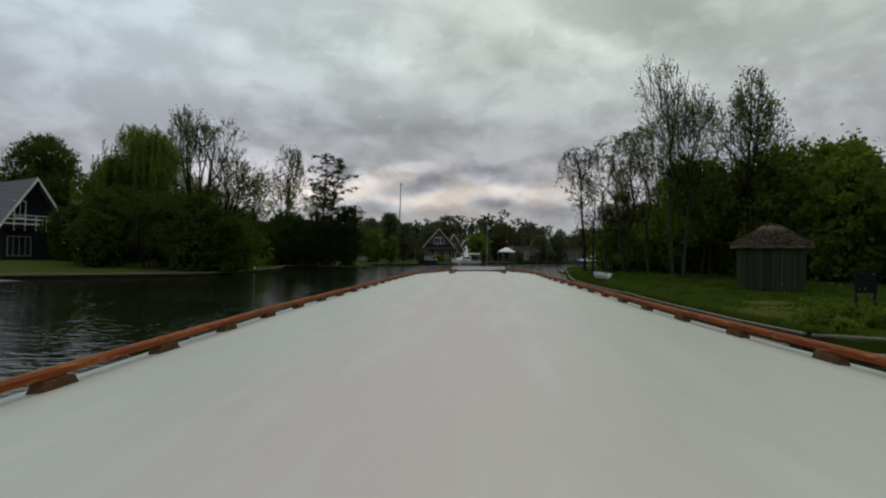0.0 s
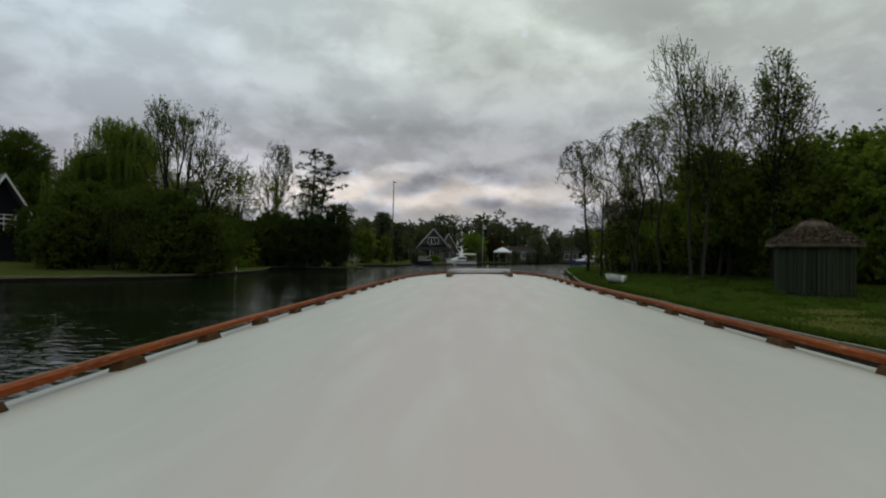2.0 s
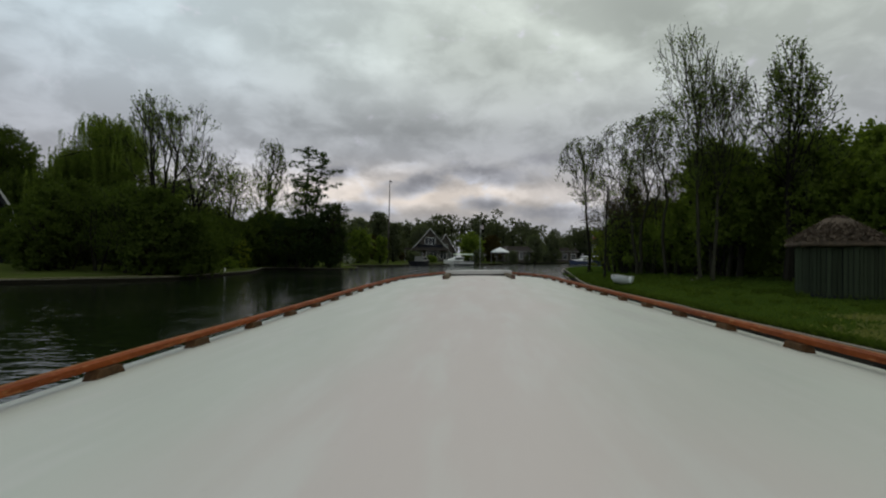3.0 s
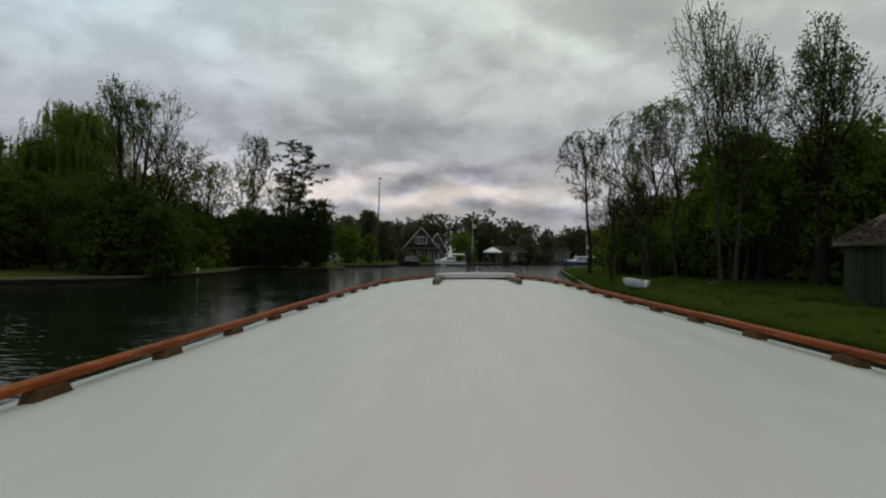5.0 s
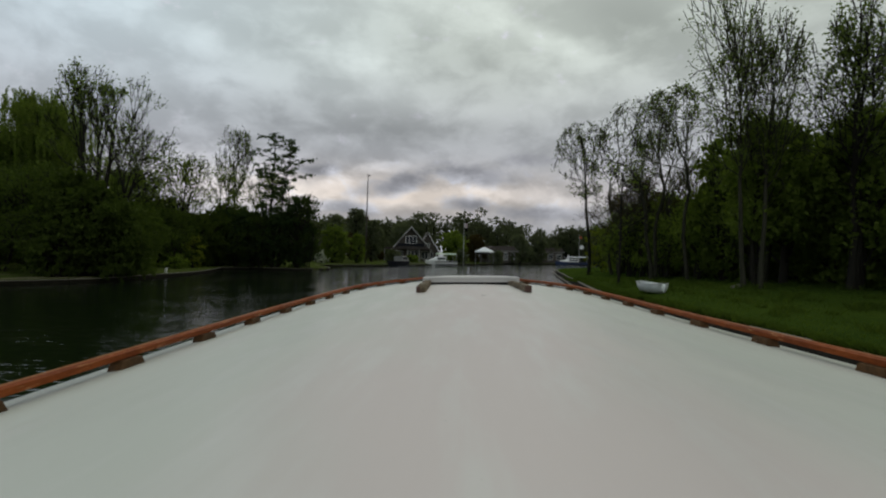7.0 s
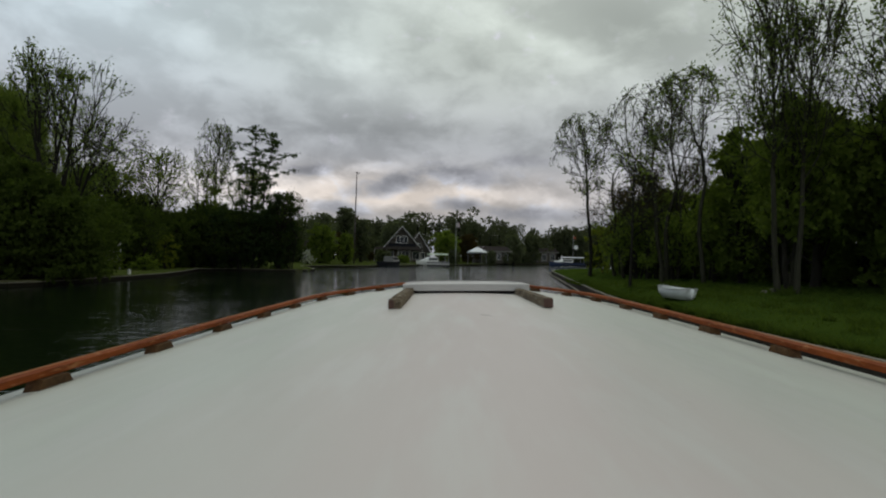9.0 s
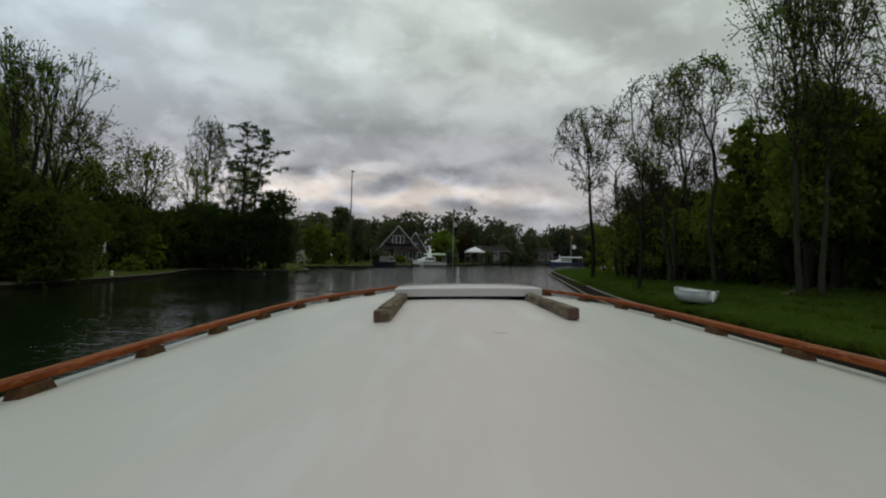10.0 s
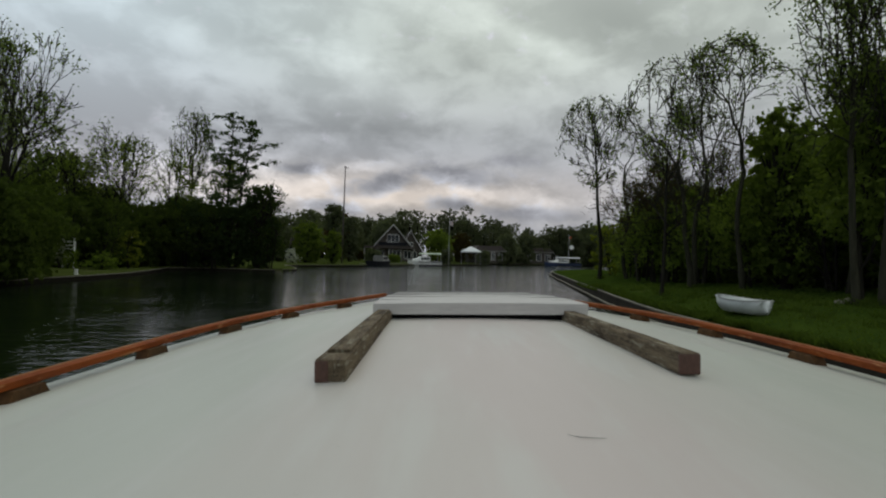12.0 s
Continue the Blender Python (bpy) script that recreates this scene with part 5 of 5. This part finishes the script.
def gable_house(name, m, w, depth, eave, apex, over, label, wall, roof, trim, board=0.38):
    e = thing(name, m, label, "house")
    h = w / 2
    bm = prism(bmesh.new(), [(-h, -0.3), (h, -0.3), (h, eave), (0, apex - 0.15), (-h, eave)], 0.0, depth)
    part("wall", bm, wall, e)
    run, rise = h + 0.45, (apex - eave) / h
    for sgn in (-1, 1):
        z1 = apex - rise * run
        bm = prism(bmesh.new(), [(0, apex), (sgn * run, z1), (sgn * run, z1 + 0.16), (0, apex + 0.2)], -over, depth + 0.4)
        r = part("roof", bm, roof, e)
        # tile courses
        L = math.hypot(run, apex - z1)
        for k in range(int(L / 0.62)):
            t0 = (k + 0.12) * 0.62 / L
            bm = boxed(-0.02, 0.02, -over, depth + 0.4, 0, 0.03)
            bmesh.ops.transform(bm, matrix=Matrix.Translation((sgn * run * t0, 0, apex + 0.19 - (apex - z1 + 0.04) * t0)), verts=bm.verts)
            part("tile_course", bm, roof, r)
        bm = prism(bmesh.new(), [(0, apex + 0.22 - board), (sgn * run, z1 + 0.18 - board), (sgn * run, z1 + 0.18), (0, apex + 0.22)], -over - 0.05, -over)
        part("barge_board", bm, trim, e, "white barge board")
    return e


def chalet():
    e = gable_house("chalet", pose(-48.2, 56, 0.5, 0, 0, 62), 6.3, 11.0, 3.9, 9.0, 1.3, "black boarded chalet with steep grey roof and white balcony", M_TAR, M_SLATE, M_WHITE)
    part("balcony_floor", boxed(-3.2, 3.2, -1.2, 0.0, 3.55, 3.72), M_TAR, e)
    for z, t in ((3.95, 0.14), (4.45, 0.16), (4.9, 0.08)):
        part("balcony_rail", boxed(-3.1 + (z - 3.9) * 0.7, 3.1 - (z - 3.9) * 0.7, -1.22, -1.16, z, z + t), M_WHITE, e, "white balcony board")
    for k in range(5):
        x = -2.0 + k * 1.0
        part("baluster", boxed(x - 0.04, x + 0.04, -1.15, -1.09, 3.3, 4.95), M_WHITE, e)
    window(e, -1.1, -0.06, 4.7, 1.1, 1.9, 0, 1, "window", M_WHITE)
    # white frame coloured grey, its dimness in shade put into the paint
    window(e, -1.1, -0.06, 0.5, 2.2, 2.2, 0, 3, "window", M_GREYWALL)
    for x in (-3.0, 3.0):
        part("post", boxed(x - 0.07, x + 0.07, -1.2, -1.06, -0.3, 3.6), M_TAR, e)
    window(e, -3.36, 3.0, 1.0, 1.6, 1.3, -90, 1)


chalet()


def far_house():
    e = gable_house("shore_house", pose(-6.4, 130, 0.6, 0, 0, 6), 8.4, 11.0, 2.9, 7.7, 0.9, "brown gabled house with a wide balcony on the far shore", M_BRICK, M_TILE_RED, M_POLE, 0.26)
    part("veranda_roof", prism(bmesh.new(), [(-6.2, 2.7), (4.6, 2.7), (4.4, 3.05), (-5.9, 3.05)], -2.4, 0.0), M_TILE_RED, e)
    for x in (-6.0, -3.4, -0.8, 1.8, 4.3):
        part("veranda_post", boxed(x - 0.09, x + 0.09, -2.3, -2.12, -0.3, 2.7), M_GREYWALL, e)
    part("balcony_rail", boxed(-3.0, 3.0, -0.95, -0.88, 3.3, 4.0), M_TAR, e)
    window(e, 0.0, -0.06, 4.0, 2.6, 1.7, 0, 2)
    window(e, -2.8, -0.06, 0.5, 2.0, 1.8, 0, 1)
    window(e, 0.4, -0.06, 0.3, 2.6, 2.1, 0, 2)
    window(e, 3.2, -0.06, 0.5, 1.6, 1.8, 0, 1)
    g = gable_house("shore_house_wing", pose(-2.9, 142.4, 0.6, 0, 0, 6), 5.6, 8.0, 2.3, 7.0, 0.5, "white-trimmed gabled wing beside the brown house", M_BRICK, M_TILE_RED, M_WHITE, 0.2)
    window(g, 0.0, -0.06, 3.0, 1.2, 1.4, 0, 1)
    window(g, 0.0, -0.06, 0.4, 3.0, 1.8, 0, 2)


far_house()


def bungalow(name, m, w, d, h, label, wall, windows):
    e = thing(name, m, label, "house")
    part("wall", boxed(-w / 2, w / 2, 0, d, -0.3, h), wall, e)
    part("roof", prism(bmesh.new(), [(-w / 2 - 0.5, h), (w / 2 + 0.5, h), (w / 2 - 0.9, h + 1.3), (-w / 2 + 0.9, h + 1.3)], -0.5, d + 0.5), M_TILE_RED, e)
    part("fascia", boxed(-w / 2 - 0.52, w / 2 + 0.52, -0.56, -0.505, h - 0.10, h + 0.10), M_GREYWALL, e)
    for k in range(windows):
        window(e, -w / 2 + w * (k + 0.5) / windows, -0.06, 0.5, w / windows * 0.55, 1.9, 0, 1)
    return e


bungalow("bungalow", pose(16.6, 146, 0.7, 0, 0, 12), 7.5, 8, 2.7, "low brown house with white windows on the far shore", M_BRICK, 4)
bungalow("bungalow", pose(33, 170, 0.7, 0, 0, 20), 12, 8, 3.0, "low dark house among trees on the far shore", M_BRICK, 4)
bungalow("bungalow", pose(-25, 108, 0.7, 0, 0, -10), 7, 7, 2.4, "small dark summer house behind bushes", M_TAR, 3)


# ---- gazebo, poles, flags ----
def gazebo():
    e = thing("gazebo_tent", pose(10.2, 127, 0.5), "white canvas party tent on the far lawn", "tent")
    r = 2.25
    bm = bmesh.new()
    rings = []
    for t, z in ((1.0, 2.30), (1.02, 2.52), (0.8, 2.78), (0.5, 3.1), (0.2, 3.42), (0.03, 3.55)):
        rings.append([(r * t * math.cos(6.2832 * (k + 0.5) / 8), r * t * math.sin(6.2832 * (k + 0.5) / 8), z) for k in range(8)])
    part("canopy", loft(bm, rings), M_CANVAS, e)
    for k in range(8):
        a = 6.2832 * (k + 0.5) / 8
        part("pole", boxed(r * 0.96 * math.cos(a) - 0.02, r * 0.96 * math.cos(a) + 0.02, r * 0.96 * math.sin(a) - 0.02, r * 0.96 * math.sin(a) + 0.02, -0.2, 2.35), M_STEEL, e)


gazebo()


def flagpole(x, y, h, r, mat, flag, label, name="flagpole", knob=0.0, lean=0.0):
    e = thing(name, pose(x, y, ground_z(x, y), 0, lean, 0), label, "pole")
    bm = bmesh.new()
    tube(bm, [(0, 0, -0.2), (0, 0, h * 0.4), (0, 0, h * 0.8), (0, 0, h)], [r, r * 0.9, r * 0.7, r * 0.55], 8)
    part("pole", bm, mat, e, smooth=True)
    part("truck", boxed(-r * 1.2, r * 1.2, -r * 1.2, r * 1.2, h, h + 0.12, bevel=0.02), mat, e)
    if knob:
        part("spreader", boxed(-0.05, knob, -0.04, 0.04, h - 0.12, h - 0.02), mat, e)
    if flag:
        bm = bmesh.new()
        g = []
        for i in range(7):
            g.append([(r + flag[0] * i / 6, 0.07 * math.sin(i * 1.3), h - 0.2 - flag[2] - 0.5 * flag[0] * i / 6 * 0.5 - flag[1] * j / 3) for j in range(4)])
        loft(bm, g, closed=False)
        part("flag", bm, flag[3], e, "faded flag hanging limp")


flagpole(-12.7, 100.5, 15.2, 0.13, M_MAST, None, "tall dark ship's mast standing behind bushes", "mast", 0.5, 0.7)
flagpole(5.4, 124.5, 9.6, 0.06, M_POLE, (0.7, 0.9, 0.5, M_FLAG), "pale flagpole with a limp flag on the far shore")
flagpole(41.2, 163, 8.3, 0.07, M_POLE, (0.7, 0.5, 0.1, M_ORANGE), "thin flagpole with a red and white flag")
e = thing("round_sign", pose(41.7, 162, 0.5), "round white sign on a post by the shore", "sign")
part("post", boxed(-0.06, 0.06, -0.06, 0.06, 0, 4.2), M_TAR, e)
bm = bmesh.new()
loft(bm, [[(0.6 * math.cos(6.2832 * k / 20), q, 4.7 + 0.6 * math.sin(6.2832 * k / 20)) for k in range(20)] for q in (-0.10, -0.07)])
part("disc", bm, M_WHITE, e)


# ---- boats along the far shore ----
def cruiser(m, hull_mat, label, length=6.4, canvas=True):
    e = thing("moored_cruiser", m, label, "boat")
    L = length / 2
    rings = []
    for s, w in ((-L, 1.05), (-L * 0.5, 1.2), (0, 1.22), (L * 0.5, 1.0), (L * 0.85, 0.5), (L, 0.08)):
        k = 0.25 * max(s / L, 0) ** 2
        rings.append([(s, -w, 0.85 + k), (s, w, 0.85 + k), (s * 0.97, w * 0.9, 0.25), (s * 0.9, w * 0.5, -0.3), (s * 0.9, -w * 0.5, -0.3), (s * 0.97, -w * 0.9, 0.25)])
    part("hull", loft(bmesh.new(), rings), hull_mat, e)
    bm = bmesh.new()
    loft(bm, [[(s, -w, z0), (s, w, z0), (s2, w * 0.85, z1), (s2, -w * 0.85, z1)] for s, s2, w, z0, z1 in ((-L * 0.25, -L * 0.25, 0.98, 0.8, 1.75), (L * 0.30, L * 0.26, 0.95, 0.8, 1.72), (L * 0.50, L * 0.40, 0.85, 0.85, 1.40), (L * 0.72, L * 0.66, 0.55, 0.95, 1.25))])
    c = part("cabin", bm, M_WHITE if canvas else M_GREYWALL, e)
    for k in range(3):
        x = -L * 0.20 + k * L * 0.17
        for sgn in (-1, 1):
            part("cabin_window", boxed(x, x + L * 0.14, min(sgn * 0.86, sgn * 0.965), max(sgn * 0.86, sgn * 0.965), 1.12, 1.52), M_GLASS, c)
    for sgn in (-1.24, 1.19):
        part("rub_rail", boxed(-L * 0.98, L * 0.45, sgn, sgn + 0.05, 0.66, 0.80), M_TAR, e)
    part("boot_stripe", boxed(-L * 0.97, L * 0.4, -1.20, 1.20, 0.02, 0.22), M_TAR, e)
    if canvas:
        bm = bmesh.new()
        loft(bm, [[(-L * 0.92 + q, -1.0, 2.15), (-L * 0.92 + q, -0.7, 2.42), (-L * 0.92 + q, 0.7, 2.42), (-L * 0.92 + q, 1.0, 2.15)] for q in (0, L * 0.3, L * 0.9, L * 1.2)])
        part("canvas_top", bm, M_CANVAS_GREEN if hull_mat == M_WHITE else M_CANVAS, e, "pale canvas cockpit top")
        for q in (-L * 0.9, -L * 0.3, L * 0.2):
            for w in (-0.95, 0.95):
                part("canopy_pole", boxed(q - 0.03, q + 0.03, w - 0.03, w + 0.03, 0.85, 2.2), M_POLE, e)
    for k in range(5 if canvas else 0):
        x = -L * 0.8 + k * L * 0.38
        bm = bmesh.new()
        tube(bm, [(x, -1.27, 0.2), (x, -1.3, 0.3), (x, -1.3, 0.6), (x, -1.27, 0.7)], [0.04, 0.1, 0.1, 0.04], 8)
        part("fender", bm, M_CANVAS, e)


cruiser(pose(0.4, 114.0, 0, 0, 0, 196), M_WHITE, "white motor cruiser with canvas top moored at the far shore")
cruiser(pose(38.6, 160.0, 0, 0, 0, 194), M_BLUE, "blue-hulled cabin boat with white top moored by the bank", 11.0)
cruiser(pose(-6.6, 100.0, 0, 0, 0, 60), M_TAR, "dark low motor boat moored at the far shore", 5.0, False)


def jetty(x0, y0, x1, y1, w, label):
    d = Vector((x1 - x0, y1 - y0, 0))
    e = thing("jetty", pose(x0, y0, 0, 0, 0, math.degrees(math.atan2(d.y, d.x))), label, "jetty")
    L = d.length
    n = int(L / 0.16)
    bm = boxed(0, 0.15, 0, w, 0.36, 0.40)
    me = bpy.data.meshes.new("plank")
    bm.to_mesh(me), bm.free(), me.materials.append(M_CAP)
    for k in range(n):
        o = new("plank", me)
        o.parent = e
        o.matrix_basis = pose(k * L / n, 0, random.uniform(-0.004, 0.004))
    for k in range(int(L / 2) + 1):
        for q in (0.1, w - 0.1):
            part("pile", boxed(k * 2 - 0.07 if k else 0.0, k * 2 + 0.07, q - 0.07, q + 0.07, -1.0, 0.355), M_TIMBER, e)


jetty(-31, 24.6, -19.8, 21.2, 1.1, "weathered plank jetty on the water by the chalet lawn")
jetty(-9, 100.0, -1.5, 113.5, 1.2, "dark timber landing stage along the far shore")


# ---- grass blades and tufts on the lawn by the water ----
def grass():
    rng = np.random.default_rng(21)
    n = 52000
    x = 6.85 + 16 * rng.random(n) ** 1.5
    y = 10.4 + 36 * rng.random(n) ** 1.1
    edge = np.interp(y, [p.y for p in RIGHT_LINE if 10.6 <= p.y <= 50], [p.x for p in RIGHT_LINE if 10.6 <= p.y <= 50])
    tuft = rng.random(n) < 0.35
    x = np.where(tuft, edge + 0.12 + np.abs(rng.normal(size=n)) * 0.12, x)
    keep = x > edge + 0.1
    x, y, tuft = x[keep], y[keep], tuft[keep]
    z = np.array([ground_z(a, b) for a, b in zip(x, y)]) - 0.01
    m = len(x)
    a = rng.uniform(0, 6.283, m)
    h = np.where(tuft, rng.uniform(0.07, 0.2, m), rng.uniform(0.03, 0.09, m))
    # longer tussocks on the lawn and round the foot of each tree
    feet = [(12.85, 32.6, 0.5), (13.4, 32.3, 0.5), (17.0, 32.0, 0.6), (12.7, 42.0, 0.5), (13.7, 39.7, 0.5), (12.0, 52.4, 0.4), (9.0, 36.9, 0.3), (13.8, 24.0, 1.6), (7.9, 30.9, 0.6)]
    feet += [(rng.uniform(8, 19), rng.uniform(13, 44), rng.uniform(0.12, 0.4)) for _ in range(170)]
    fx, fy, fh = [], [], []
    for cx, cy, cr in feet:
        k = int(160 * cr + 30)
        q = rng.normal(size=(k, 2))
        q = q / np.linalg.norm(q, axis=1)[:, None] * cr * np.sqrt(rng.uniform(0.5 if cr > 1 else 0.0, 1.2, k))[:, None]
        fx.append(cx + q[:, 0]), fy.append(cy + q[:, 1]), fh.append(rng.uniform(0.07, 0.24, k) * (0.6 + min(cr, 0.5)))
    fx, fy, fh = np.concatenate(fx), np.concatenate(fy), np.concatenate(fh)
    x, y, h = np.concatenate([x, fx]), np.concatenate([y, fy]), np.concatenate([h, fh])
    z = np.concatenate([z, [ground_z(p, q) - 0.01 for p, q in zip(fx, fy)]])
    m = len(x)
    a = rng.uniform(0, 6.283, m)
    w = rng.uniform(0.008, 0.02, m)
    lx, ly = rng.normal(size=m) * h * 0.5, rng.normal(size=m) * h * 0.5
    p = np.stack([x, y, z], 1)
    s = np.stack([np.cos(a) * w, np.sin(a) * w, np.zeros(m)], 1)
    tip = p + np.stack([lx, ly, h], 1)
    mid = p + np.stack([lx * 0.35, ly * 0.35, h * 0.55], 1)
    v = np.stack([p - s, p + s, mid + s * 0.7, tip], 1).reshape(-1, 3)
    ob = mesh_from("grass", v, np.arange(4 * m).reshape(-1, 4), M_BLADE)
    tagged(ob, "short green grass with longer tufts along the bank edge", "grass", kind="stuff")


def dry_patch():
    """Flattened dry grass on the lawn in front of the hut."""
    rng = np.random.default_rng(22)
    q = np.concatenate([rng.normal(size=(900, 2)) * (0.55, 0.7) + (8.3, 14.4), rng.normal(size=(500, 2)) * (0.5, 0.4) + (10.6, 18.2), rng.normal(size=(300, 2)) * (0.5, 0.3) + (9.6, 16.2)])
    c = np.array([(a, b, ground_z(a, b) + 0.03) for a, b in q if a > 7.1])
    tagged(mesh_from("dry_grass", *leaves_mesh(c, 0.035, rng, 0.8, 4.0), M_STRAW), "flattened dry yellow grass on the lawn", "grass", kind="stuff")


M_BLADE = leaf_material("grass_blades", (0.036, 0.058, 0.010), (0.066, 0.088, 0.019), 0.8)
M_STRAW = leaf_material("flattened_straw", (0.125, 0.125, 0.045), (0.185, 0.18, 0.075), 0.5)
grass()
dry_patch()


# low plants at the bank's corner
for i, (x, y, h, w) in enumerate(((8.4, 12.6, 0.5, 0.9), (9.3, 12.0, 0.45, 1.0), (7.9, 11.2, 0.35, 0.6), (10.6, 14.6, 0.4, 0.8))):
    leafy_tree("nettle_clump", x, y, h, w, "low clump of dark nettles in the grass", 200 + i, M_LEAF_DARK, 0.05, 260, 0.045, 10, 0.01, category="plant")

GROUPS = {"shrub": "shrubs at the edges of the woods", "bare_tree": "bare trees on the lawn", "tall_tree": "tall trees", "wood_tree": "trees of the wood behind the lawn", "undergrowth_bush": "undergrowth along the wood", "shore_tree": "trees on the bank across the water", "far_tree": "garden trees on the far shore", "moored_cruiser": "boats moored along the far shore", "slim_tree": "slim trees across the water", "willow_tree": "willows by the water", "garden_bush": "garden bushes", "nettle_clump": "nettle clumps on the lawn", "bungalow": "low houses on the far shore", "jetty": "jetties"}
for o in list(scene.objects):
    base = o.name.split(".")[0]
    if o.parent is None and base in GROUPS:
        tagged(o, group=GROUPS[base])
